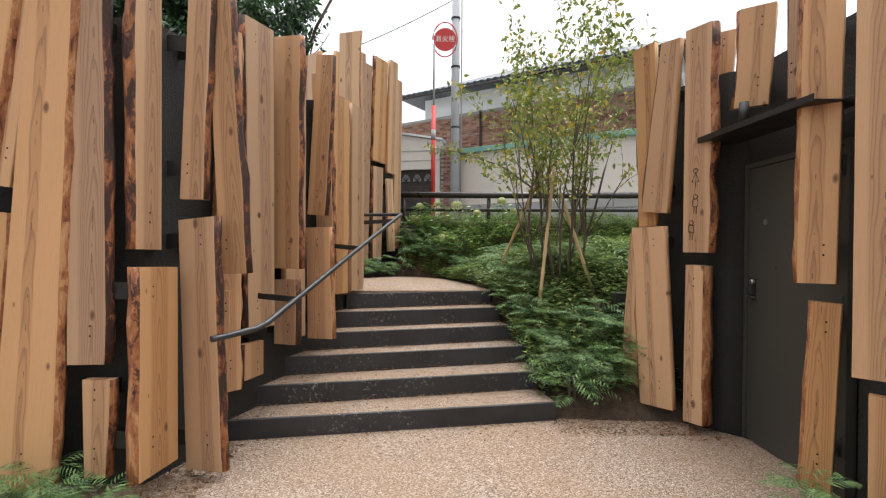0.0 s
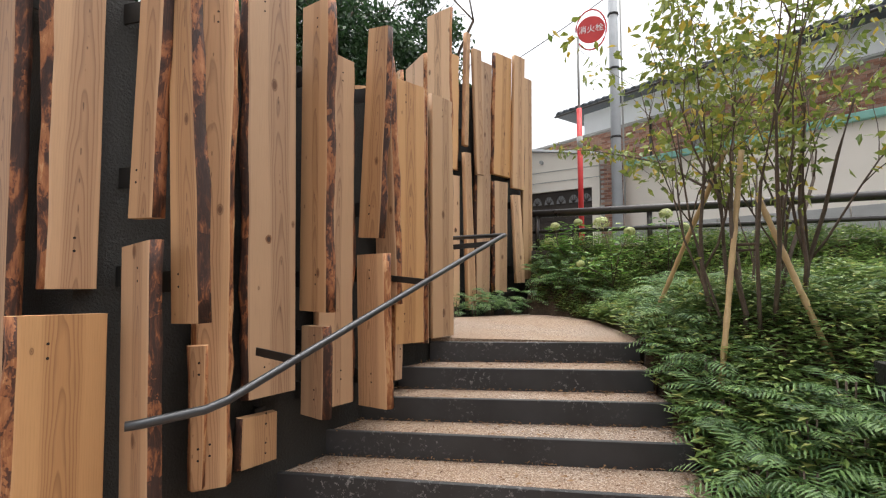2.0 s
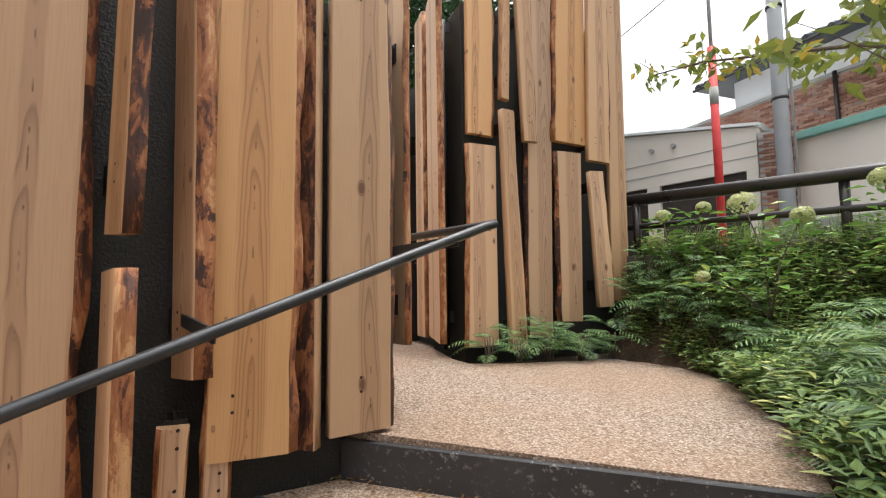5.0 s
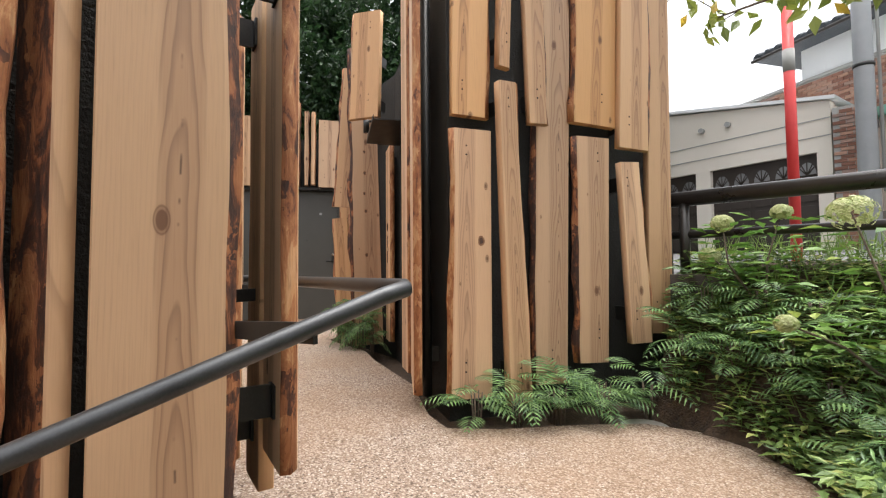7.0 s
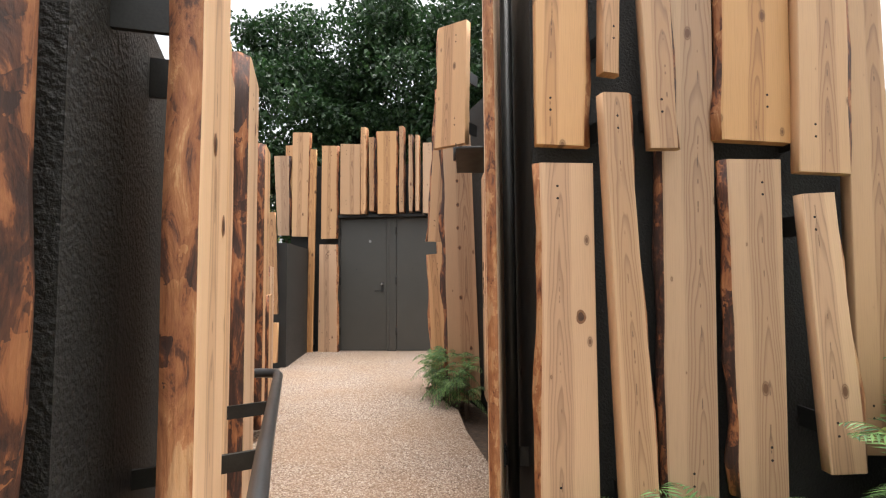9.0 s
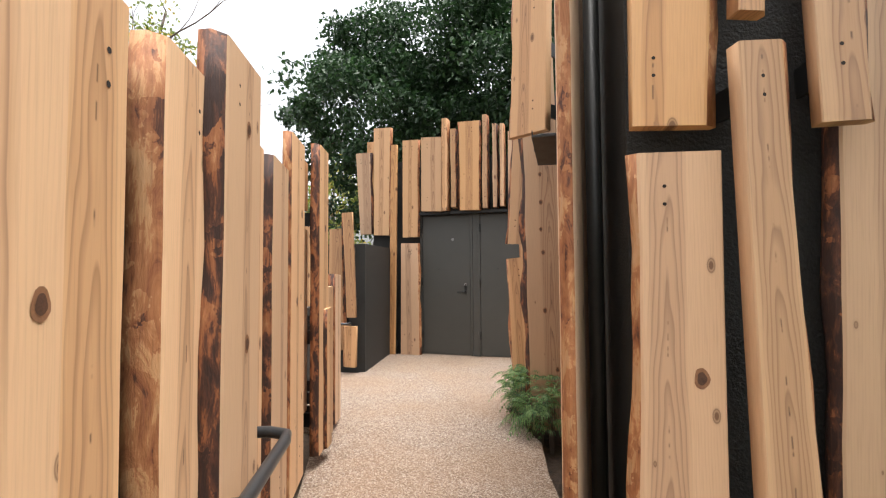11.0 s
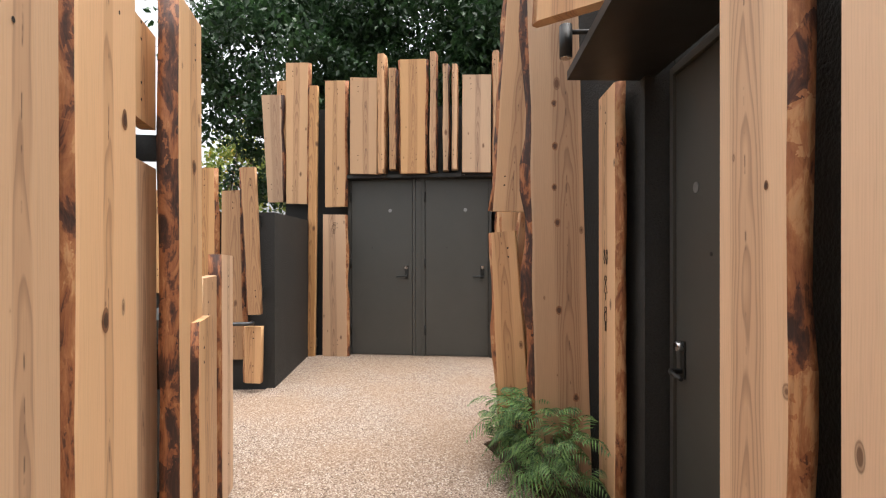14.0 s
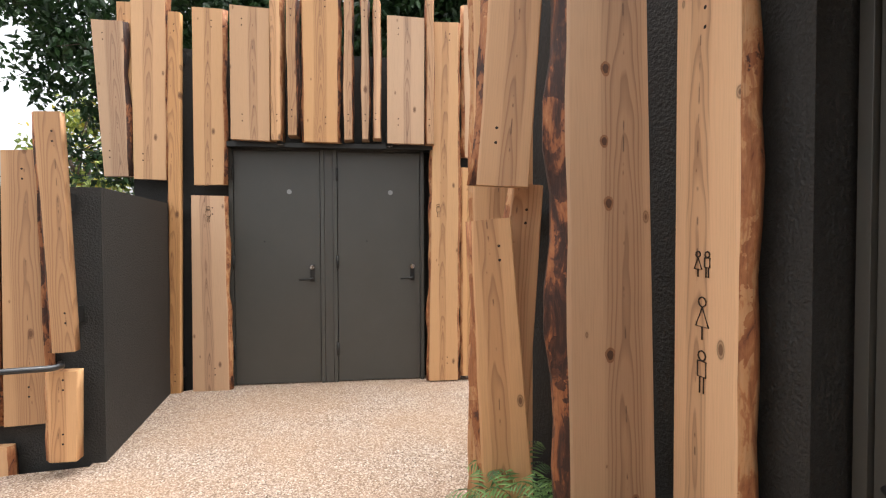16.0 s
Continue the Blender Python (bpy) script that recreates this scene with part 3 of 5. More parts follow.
plank(wall_a, (-1.24, 3.62, 0.632), 0.20, 0.19, 0.525, -14.5, -0.5, 0.055, "R", 0.14)
plank(wall_a, (-1.222, 3.838, 0.640), 0.264, 0.259, 2.249, 72.5, 0.1, 0.055, "R")
plank(wall_a, (-1.115, 4.04, 1.706), 0.155, 0.15, 1.431, -1, 3.0, 0.05, "R", 0.16)
plank(wall_a, (-1.075, 4.235, 1.246), 0.154, 0.15, 1.794, 1, -2.2, 0.06, "R", 0.16)
plank(wall_a, (-1.031, 4.346, 1.732), 0.070, 0.057, 1.190, 72.5, -2.2, 0.055, "LR")
plank(wall_a, (-1.073, 4.024, 0.599), 0.225, 0.215, 0.996, -8, -1.5, 0.055, "R", 0.16)
plank(wall_a, (-1.036, 4.330, 0.714), 0.070, 0.060, 0.891, 72.5, 1.9, 0.055, "LR")
plank(wall_a, (-1.055, 4.204, 0.794), 0.056, 0.070, 0.305, 72.5, 1.6, 0.055, "LR")
plank(wall_b, (-1.538, 6.677, 2.768), 0.209, 0.242, 1.463, 59.6, 1.2, 0.055, "R")
plank(wall_b, (-1.531, 6.687, 1.055), 0.247, 0.232, 1.630, 59.6, 0.7, 0.055, "L")
plank(wall_b, (-1.379, 6.841, 3.077), 0.081, 0.074, 1.483, 74.6, 2.3, 0.055, "R")
plank(wall_b, (-1.345, 6.927, 1.009), 0.174, 0.127, 1.977, 74.6, -2.3, 0.055, "R")
plank(wall_b, (-1.249, 7.010, 2.729), 0.118, 0.138, 1.627, 59.6, -1.4, 0.055, "R")
plank(wall_b, (-1.287, 7.183, 1.090), 0.223, 0.250, 3.208, 59.6, 1.4, 0.055, "L")
plank(wall_b, (-1.082, 7.454, 2.781), 0.313, 0.300, 1.684, 59.6, 2.0, 0.055, "L")
plank(wall_b, (-1.104, 7.417, 1.213), 0.203, 0.243, 1.485, 59.6, 0.9, 0.055, "L")
plank(wall_b, (-0.908, 7.651, 2.624), 0.227, 0.201, 1.882, 59.6, 1.9, 0.055, "R")
plank(wall_b, (-0.895, 7.674, 1.330), 0.156, 0.144, 1.205, 59.6, -3.1, 0.055, "R")
plank(wall_b, (-0.851, 7.908, 1.375), 0.201, 0.171, 2.903, 59.6, 1.2, 0.055, "")
plank(wall_d, (-7.780, 6.831, 2.888), 0.186, 0.243, 1.304, 54.5, -2.3, 0.055, "R")
plank(wall_d, (-7.801, 6.904, 2.895), 0.106, 0.123, 1.484, 54.5, 0.4, 0.055, "")
plank(wall_d, (-7.624, 7.049, 2.865), 0.256, 0.278, 1.704, 54.5, 0.3, 0.055, "R")
plank(wall_d, (-7.491, 7.184, 0.976), 0.088, 0.097, 3.299, 54.5, 0.7, 0.055, "L")
plank(wall_d, (-7.348, 7.436, 2.824), 0.240, 0.244, 1.511, 54.5, 0.2, 0.055, "R")
plank(wall_d, (-7.353, 7.429, 1.010), 0.295, 0.269, 1.720, 54.5, -0.1, 0.055, "R")
plank(wall_d, (-7.066, 7.693, 3.200), 0.322, 0.327, 1.127, 54.5, 0.3, 0.055, "")
plank(wall_d, (-6.925, 7.857, 3.202), 0.075, 0.080, 1.390, 54.5, 0.0, 0.16, "LR")
plank(wall_d, (-6.847, 7.967, 3.245), 0.069, 0.074, 1.177, 54.5, -0.1, 0.16, "LR")
plank(wall_d, (-6.725, 8.172, 3.195), 0.278, 0.293, 1.324, 54.5, 0.2, 0.055, "LR")
plank(wall_d, (-6.571, 8.353, 3.217), 0.063, 0.063, 1.373, 54.5, 0.0, 0.16, "LR")
plank(wall_d, (-6.486, 8.473, 3.223), 0.058, 0.057, 1.220, 54.5, -0.1, 0.16, "LR")
plank(wall_d, (-6.427, 8.555, 3.235), 0.052, 0.052, 1.203, 54.5, 0.2, 0.16, "LR")
plank(wall_d, (-6.297, 8.772, 3.196), 0.326, 0.330, 1.115, 54.5, 0.3, 0.055, "")
plank(wall_d, (-6.153, 8.939, 3.195), 0.058, 0.058, 1.377, 54.5, 0.1, 0.16, "LR")
plank(wall_d, (-6.165, 9.095, 1.042), 0.257, 0.212, 3.275, 54.5, 0.6, 0.055, "LR")
plank(wall_d, (-6.005, 9.353, 3.098), 0.177, 0.244, 1.390, 54.5, 1.0, 0.055, "L")
plank(wall_d, (-6.016, 9.338, 1.071), 0.195, 0.219, 1.932, 54.5, 0.4, 0.055, "L")
plank(wall_e, (-6.283, 6.392, 1.735), 0.105, 0.119, 1.313, 60.9, -2.5, 0.055, "L")
plank(wall_e, (-6.513, 6.226, 1.309), 0.207, 0.155, 1.545, 60.9, -0.4, 0.055, "R")
plank(wall_e, (-6.313, 6.378, 1.120), 0.134, 0.136, 0.503, 60.9, 1.0, 0.07, "L")
plank(wall_e, (-6.633, 6.011, 1.305), 0.182, 0.171, 1.758, 60.9, 0.1, 0.055, "R")
plank(wall_e, (-6.705, 5.880, 1.707), 0.132, 0.136, 1.344, 60.9, -0.0, 0.055, "L")
plank(wall_e, (-6.858, 5.606, 1.921), 0.275, 0.263, 0.936, 60.9, 0.1, 0.055, "R")
plank(wall_e, (-6.970, 5.405, 1.620), 0.117, 0.117, 1.255, 60.9, 1.1, 0.055, "")
plank(wall_e, (-6.593, 6.081, 0.953), 0.136, 0.135, 0.242, 60.9, 1.3, 0.055, "R")
plank(wall_c, (1.776, 3.905, 1.616), 0.152, 0.199, 1.552, -57.9, -2.0, 0.055, "L")
plank(wall_c, (1.769, 3.767, 1.725), 0.232, 0.165, 1.370, -57.9, 5.5, 0.055, "L")
plank(wall_c, (1.799, 3.756, 0.122), 0.292, 0.292, 1.489, -57.9, -3.5, 0.055, "L")
plank(wall_c, (1.692, 4.040, 0.072), 0.204, 0.074, 1.490, -57.9, 0.9, 0.055, "L")
plank(wall_c, (1.981, 3.522, 1.401), 0.196, 0.198, 1.737, -57.9, 0.1, 0.08, "R")
plank(wall_c, (1.976, 3.530, 0.075), 0.145, 0.134, 1.226, -57.9, 0.1, 0.12, "R")
plank(wall_c, (2.243, 3.656, 2.581), 0.113, 0.162, 0.576, -45.0, 1.8, 0.055, "")
plank(wall_c, (2.186, 3.190, 2.428), 0.203, 0.216, 0.689, -45.0, 2.8, 0.055, "L")
plank(wall_c, (2.250, 2.879, 2.393), 0.049, 0.066, 0.824, -45.0, -0.1, 0.055, "L")
plank(wall_c, (2.143, 2.526, 1.246), 0.166, 0.175, 1.754, -45.0, 0.5, 0.07, "L")
plank(wall_c, (2.154, 2.532, 0.075), 0.138, 0.121, 1.065, -45.0, 2.3, 0.07, "L")
plank(wall_c, (2.151, 2.106, 0.818), 0.254, 0.234, 1.944, -45.0, -0.4, 0.055, "")
plank(wall_c, (2.179, 2.084, 0.238), 0.196, 0.193, 0.500, -45.0, -0.5, 0.055, "")
plank(wall_a, (-0.896, 4.84, 0.96), 0.256, 0.25, 1.95, 72, 0.0, 0.05, "R")
plank(wall_a, (-0.99, 4.42, 0.96), 0.26, 0.26, 1.93, 65, 0.5, 0.055, "R")
plank(wall_a, (-1.0, 4.63, 0.93), 0.12, 0.12, 1.9, 25, 0.0, 0.05, "F")
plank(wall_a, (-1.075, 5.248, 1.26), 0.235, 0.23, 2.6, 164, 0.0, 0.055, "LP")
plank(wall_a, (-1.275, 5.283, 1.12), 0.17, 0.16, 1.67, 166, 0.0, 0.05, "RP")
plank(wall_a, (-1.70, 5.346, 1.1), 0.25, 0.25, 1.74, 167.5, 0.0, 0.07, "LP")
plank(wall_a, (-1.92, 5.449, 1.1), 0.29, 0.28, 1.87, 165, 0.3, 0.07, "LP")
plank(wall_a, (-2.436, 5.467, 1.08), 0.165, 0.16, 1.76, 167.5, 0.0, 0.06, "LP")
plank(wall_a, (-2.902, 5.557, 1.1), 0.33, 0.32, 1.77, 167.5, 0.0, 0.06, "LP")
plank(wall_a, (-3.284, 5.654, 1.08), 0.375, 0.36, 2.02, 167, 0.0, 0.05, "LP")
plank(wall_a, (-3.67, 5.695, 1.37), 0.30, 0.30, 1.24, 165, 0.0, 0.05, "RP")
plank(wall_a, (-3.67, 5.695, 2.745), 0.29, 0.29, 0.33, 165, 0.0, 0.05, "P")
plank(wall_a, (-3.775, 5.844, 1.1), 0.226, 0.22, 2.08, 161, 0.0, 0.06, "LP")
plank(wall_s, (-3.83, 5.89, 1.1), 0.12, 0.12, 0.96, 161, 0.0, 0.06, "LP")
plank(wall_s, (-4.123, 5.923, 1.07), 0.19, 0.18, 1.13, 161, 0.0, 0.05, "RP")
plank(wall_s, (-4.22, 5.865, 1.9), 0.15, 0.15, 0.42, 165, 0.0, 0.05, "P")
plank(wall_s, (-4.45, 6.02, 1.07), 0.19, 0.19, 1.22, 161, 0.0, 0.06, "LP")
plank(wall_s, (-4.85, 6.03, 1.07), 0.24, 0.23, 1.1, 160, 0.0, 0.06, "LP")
plank(wall_b, (-3.17, 7.12, 3.24), 0.29, 0.28, 1.0, 22, 2.0, 0.06, "L")
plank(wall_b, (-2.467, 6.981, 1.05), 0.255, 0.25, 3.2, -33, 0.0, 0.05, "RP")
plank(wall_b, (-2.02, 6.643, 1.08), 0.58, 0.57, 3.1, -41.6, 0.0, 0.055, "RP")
plank(wall_b, (-3.705, 7.60, 1.04), 0.29, 0.25, 3.2, 58, -1.2, 0.08, "L")
plank(wall_b, (-4.15, 7.57, 2.55), 0.19, 0.19, 1.6, 40, 4.0, 0.06, "L")
plank(wall_b, (-4.15, 7.63, 1.06), 0.20, 0.15, 1.37, 40, -3.5, 0.06, "L")
plank(wall_b, (-4.28, 7.70, 1.06), 0.17, 0.12, 1.52, 40, 4.5, 0.06, "L")
plank(wall_b, (-3.93, 7.73, 1.06), 0.14, 0.12, 2.4, 40, 0.0, 0.05, "")
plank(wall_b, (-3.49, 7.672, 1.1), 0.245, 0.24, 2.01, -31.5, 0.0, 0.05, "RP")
plank(wall_b, (-4.42, 7.9, 1.06), 0.3, 0.28, 2.6, 40, 0.0, 0.05, "L")
plank(wall_a, (-1.519, 2.758, 1.72), 0.136, 0.136, 1.47, 4, 2.3, 0.055, "R", 0.14)
plank(wall_a, (-1.40, 2.69, 0.06), 0.25, 0.245, 1.54, -12, -2.4, 0.05, "R", 0.2)
plank(wall_a, (-1.275, 2.80, 1.255), 0.172, 0.15, 1.8, -4, -3.3, 0.055, "R", 0.32)
plank(wall_a, (-1.42, 3.077, 0.42), 0.14, 0.135, 2.5, 48, 0.0, 0.08, "LR")
for kx, kz, kr in ((-0.012, 3.10, 0.014), (-0.012, 2.87, 0.016), (-0.02, 2.65, 0.014), (-0.008, 2.46, 0.016), (-0.01, 1.99, 0.017), (0.07, 1.52, 0.016)):
    knot((-3.705, 7.60, 1.04), kx, kz, kr)
for kx, kz, kr in ((-0.02, 2.44, 0.016), (0.075, 2.29, 0.016)):
    knot((-1.075, 5.248, 1.26), kx, kz, kr)
for kx, kz, kr in ((0.03, 2.11, 0.02), (0.025, 2.76, 0.018)):
    knot((-1.92, 5.449, 1.1), kx, kz, kr)
for kx, kz, kr in ((-0.04, 2.15, 0.022), (0.09, 2.67, 0.02)):
    knot((-3.284, 5.654, 1.08), kx, kz, kr)
for kx, kz, kr in ((0.02, 2.62, 0.02), (0.08, 1.92, 0.017)):
    knot((-3.775, 5.844, 1.1), kx, kz, kr)
for kx, kz, kr in ((0.183, 2.47, 0.012), (0.195, 2.37, 0.009)):
    knot((-2.02, 6.643, 1.08), kx, kz, kr)
knot((-2.467, 6.981, 1.05), 0.072, 2.463, 0.008)
knot((-1.531, 6.687, 1.055), 0.05, 2.0, 0.022)
knot((-1.335, 3.418, 0.80), -0.03, 1.66, 0.018)
SIGN_B = pose(-3.49, 7.672, 1.12, 0, 0, -31.5)
SIGN_C = pose(1.98, 3.52, 1.4, 0, 0, -57.9)
SIGN_D1 = pose(-7.35, 7.43, 1.03, 0, 0, 54.5)
SIGN_D2 = pose(-6.19, 9.06, 1.05, 0, 0, 54.5)


# ---- handrails ----
def handrail(name, label, pts, arms, radius=0.019):
    r = thing(name, label, "handrail")
    bm = bmesh.new()
    tube(bm, pts, radius, 14)
    part("tube", bm, RAILMAT, r)
    for a, b in arms:
        bm = bmesh.new()
        a, b = Vector(a), Vector(b)
        d = (b - a)
        m = Matrix.Translation(a) @ d.to_track_quat("X", "Z").to_matrix().to_4x4()
        box(bm, (0, -0.005, -0.03), (d.length, 0.005, 0.012), 0.001, m)
        part("arm", bm, STEEL, r, "flat dark steel arm")


handrail("handrail", "bent grey steel tube handrail fixed to the plank wall", [(-1.29, 2.57, 0.888), (-1.26, 2.61, 0.889), (-1.12, 2.785, 0.912), (-1.08, 2.86, 0.935), (-0.80, 3.95, 1.335), (-0.49, 5.14, 1.77), (-0.475, 5.19, 1.785), (-0.50, 5.21, 1.787), (-1.2, 5.37, 1.787), (-2.02, 5.57, 1.787), (-2.08, 5.575, 1.787), (-2.13, 5.52, 1.787), (-2.16, 5.36, 1.787)],
         [((-1.3, 3.25, 1.075), (-0.985, 3.2, 1.055)), ((-1.15, 4.25, 1.45), (-0.74, 4.18, 1.415)), ((-0.92, 5.0, 1.69), (-0.52, 5.0, 1.715)), ((-1.3, 5.05, 1.75), (-1.25, 5.37, 1.76)), ((-1.75, 5.15, 1.75), (-1.7, 5.48, 1.76))])
handrail("handrail", "short grey steel tube handrail fixed to the low wall", [(-6.36, 6.38, 1.66), (-6.30, 6.38, 1.66), (-6.27, 6.34, 1.66), (-6.45, 5.95, 1.66), (-6.8, 5.3, 1.66), (-6.9, 5.32, 1.66)], [((-6.72, 5.9, 1.64), (-6.47, 5.9, 1.65))], 0.017)


# ---- pictograms and small fixtures ----
BURNT = shader("burnt engraved line", 0.9, 0, (0.035, 0.02, 0.012))[0]


def pictogram(m, kind, size, label):
    """A stick figure engraved as thin dark strokes; local x across, z up, y into the board."""
    bm = bmesh.new()
    h = size
    r = 0.0022
    ring = [(0.13 * h * math.cos(a) * 0.9, 0, 0.87 * h + 0.11 * h * math.sin(a)) for a in [i * math.tau / 14 for i in range(15)]]
    tube(bm, ring, r, 5)
    if kind == "skirt":
        body = [(0.0, 0, 0.75 * h), (-0.2 * h, 0, 0.3 * h), (0.2 * h, 0, 0.3 * h), (0.0, 0, 0.75 * h)]
        legs = [[(0, 0, 0.3 * h), (0, 0, 0)]]
    else:
        body = [(-0.13 * h, 0, 0.74 * h), (0.13 * h, 0, 0.74 * h), (0.13 * h, 0, 0.38 * h), (-0.13 * h, 0, 0.38 * h), (-0.13 * h, 0, 0.74 * h)]
        legs = [[(-0.06 * h, 0, 0.38 * h), (-0.06 * h, 0, 0)], [(0.06 * h, 0, 0.38 * h), (0.06 * h, 0, 0)]]
    tube(bm, body, r, 5)
    for leg in legs:
        tube(bm, leg, r, 5)
    ob = part("pictogram", bm, BURNT)
    ob.matrix_world = m
    tagged(ob, label, "sign", "restroom pictograms")


for dz, dx, kind, size in ((1.12, -0.018, "skirt", 0.075), (1.12, 0.018, "trousers", 0.075), (0.94, 0.0, "skirt", 0.125), (0.785, 0.0, "trousers", 0.125)):
    pictogram(SIGN_B @ pose(dx, -0.002, dz), kind, size, "small figure burnt into a cedar plank as a restroom sign")
for dz, dx, kind, size in ((0.50, 0.0, "skirt", 0.15), (0.30, 0.0, "trousers", 0.15), (0.10, -0.03, "trousers", 0.15)):
    pictogram(SIGN_C @ pose(dx, -0.002, dz), kind, size, "small figure burnt into a cedar plank as a restroom sign")
pictogram(SIGN_D1 @ pose(0.0, -0.002, 1.47), "trousers", 0.14, "small figure burnt into a cedar plank beside the double doors")
pictogram(SIGN_D2 @ pose(0.0, -0.002, 1.5), "trousers", 0.12, "small figure burnt into a cedar plank beside the double doors")

lid = bmesh.new()
cyl(lid, (-0.74, 7.26, path_z(-0.3, 6.0) - 0.02), 0.026, 0.13, "Z", 28)
tagged(part("drain_cover", lid, speckled("grey resin lid", ((0.3, (0.25, 0.23, 0.21)), (0.7, (0.34, 0.32, 0.29))), 10, 120, 0.8)), "round grey drain cover set in the path", "cover")
pipe = bmesh.new()
tube(pipe, [(-1.93, 6.70, 1.0), (-1.93, 6.70, 3.9)], 0.03, 10)
tagged(part("downpipe", pipe, STEEL), "slim black downpipe at the building corner", "pipe")

# ---- plants ----
def leaf_mat(name, dark, light, yellow=None, gloss=0.45):
    m, nt, b = shader(name, gloss)
    geo = nt.nodes.new("ShaderNodeNewGeometry")
    info = nt.nodes.new("ShaderNodeObjectInfo")
    mix = maths(nt, "FRACT", maths(nt, "ADD", geo.outputs["Random Per Island"], info.outputs["Random"]))
    stops = [(0.0, dark), (0.85, light)] + ([(0.93, yellow), (1.0, yellow)] if yellow else [])
    col = ramp(nt, mix, stops)
    col = mixed(nt, col, dark, maths(nt, "MULTIPLY", noise_tex(nt, coords(nt), 18, 3), 0.4))
    link(nt, col, b.inputs["Base Color"])
    tr = node(nt, "BsdfTranslucent")
    link(nt, col, tr.inputs["Color"])
    ms = node(nt, "MixShader", Fac=0.3)
    out = nt.nodes["Material Output"]
    link(nt, b.outputs[0], ms.inputs[1])
    link(nt, tr.outputs[0], ms.inputs[2])
    link(nt, ms.outputs[0], out.inputs["Surface"])
    return m


FERN = leaf_mat("mahonia leaf", (0.05, 0.11, 0.042), (0.25, 0.41, 0.14))
COVER = leaf_mat("ground cover leaf", (0.055, 0.115, 0.033), (0.33, 0.46, 0.13), (0.52, 0.53, 0.17))
TREELEAF = leaf_mat("light tree leaf", (0.11, 0.17, 0.035), (0.37, 0.41, 0.085), (0.62, 0.43, 0.06))
DARKLEAF = leaf_mat("dark evergreen leaf", (0.012, 0.035, 0.014), (0.05, 0.11, 0.035))
GRASS = leaf_mat("long grass blade", (0.09, 0.17, 0.035), (0.26, 0.38, 0.09))
FLOWER = leaf_mat("pale green hydrangea petal", (0.42, 0.48, 0.20), (0.66, 0.66, 0.38))
TWIG = speckled("grey-brown bark", ((0.3, (0.07, 0.05, 0.038)), (0.7, (0.16, 0.12, 0.09))), 14, 120, 0.9, 0, 0.6, 0.006)
BAMBOO = speckled("pale bamboo stake", ((0.3, (0.42, 0.28, 0.13)), (0.7, (0.56, 0.40, 0.21))), 6, 100, 0.55, 0, 0.2, 0.002)
HYDRANGEA = leaf_mat("fresh hydrangea leaf", (0.09, 0.20, 0.035), (0.27, 0.46, 0.10), (0.42, 0.50, 0.12))
LITTER = leaf_mat("dead leaf", (0.10, 0.05, 0.025), (0.32, 0.19, 0.09), None, 0.8)


def leaf(bm, p, d, n, length, width, mat=0):
    """A folded pointed leaf of four triangles from p along d, with normal n."""
    d, n = d.normalized(), n.normalized()
    s = d.cross(n).normalized()
    a, mid, tip = p, p + d * length * 0.45 - n * width * 0.12, p + d * length - n * length * 0.12
    l, r = p + d * length * 0.42 + s * width / 2 + n * width * 0.1, p + d * length * 0.42 - s * width / 2 + n * width * 0.1
    va, vm, vt, vl, vr = [bm.verts.new(q) for q in (a, mid, tip, l, r)]
    for tri in ((va, vm, vl), (vm, vt, vl), (va, vr, vm), (vm, vr, vt)):
        f = bm.faces.new(tri)
        f.material_index = mat


def rand_dir(rnd, up=0.0):
    v = Vector((rnd.gauss(0, 1), rnd.gauss(0, 1), rnd.gauss(0, 1) + up))
    return v.normalized()


def mahonia(seed, fronds=15, reach=0.34):
    """A rosette of arching pinnate fronds with narrow leaflets."""
    rnd = random.Random(seed)
    t = thing("mahonia_shrub", "dark green mahonia shrub with narrow feathery leaflets", "shrub", None, "mahonia shrubs")
    bm = bmesh.new()
    for i in range(fronds):
        yaw = i * 2.4 + rnd.uniform(-0.3, 0.3)
        rise = rnd.uniform(0.25, 1.1)
        ln = reach * rnd.uniform(0.75, 1.2)
        out = Vector((math.cos(yaw), math.sin(yaw), 0))
        stem = Vector((0, 0, rnd.uniform(0.05, 0.28))) + out * 0.03
        prev = None
        for k in range(11):
            f = k / 10
            p = stem + out * ln * f * math.cos(rise * 0.7) + Vector((0, 0, ln * (math.sin(rise) * f - 0.55 * f * f)))
            if prev is not None and k > 1:
                d = (p - prev).normalized()
                side = d.cross(Vector((0, 0, 1))).normalized()
                up = side.cross(d)
                w = 0.10 * math.sin(math.pi * min(1, 0.25 + 0.75 * f)) + 0.03
                for s in (-1, 1):
                    leaf(bm, p, side * s + d * 0.75 - up * 0.25, up, w, 0.014)
            prev = p
    crown = part("foliage", bm, FERN, t)
    bm = bmesh.new()
    for i in range(4):
        a = i * 1.6
        tube(bm, [(0.02 * math.cos(a), 0.02 * math.sin(a), -0.06), (0.04 * math.cos(a), 0.04 * math.sin(a), 0.22)], [0.008, 0.005], 5)
    part("stem", bm, TWIG, t)
    return t


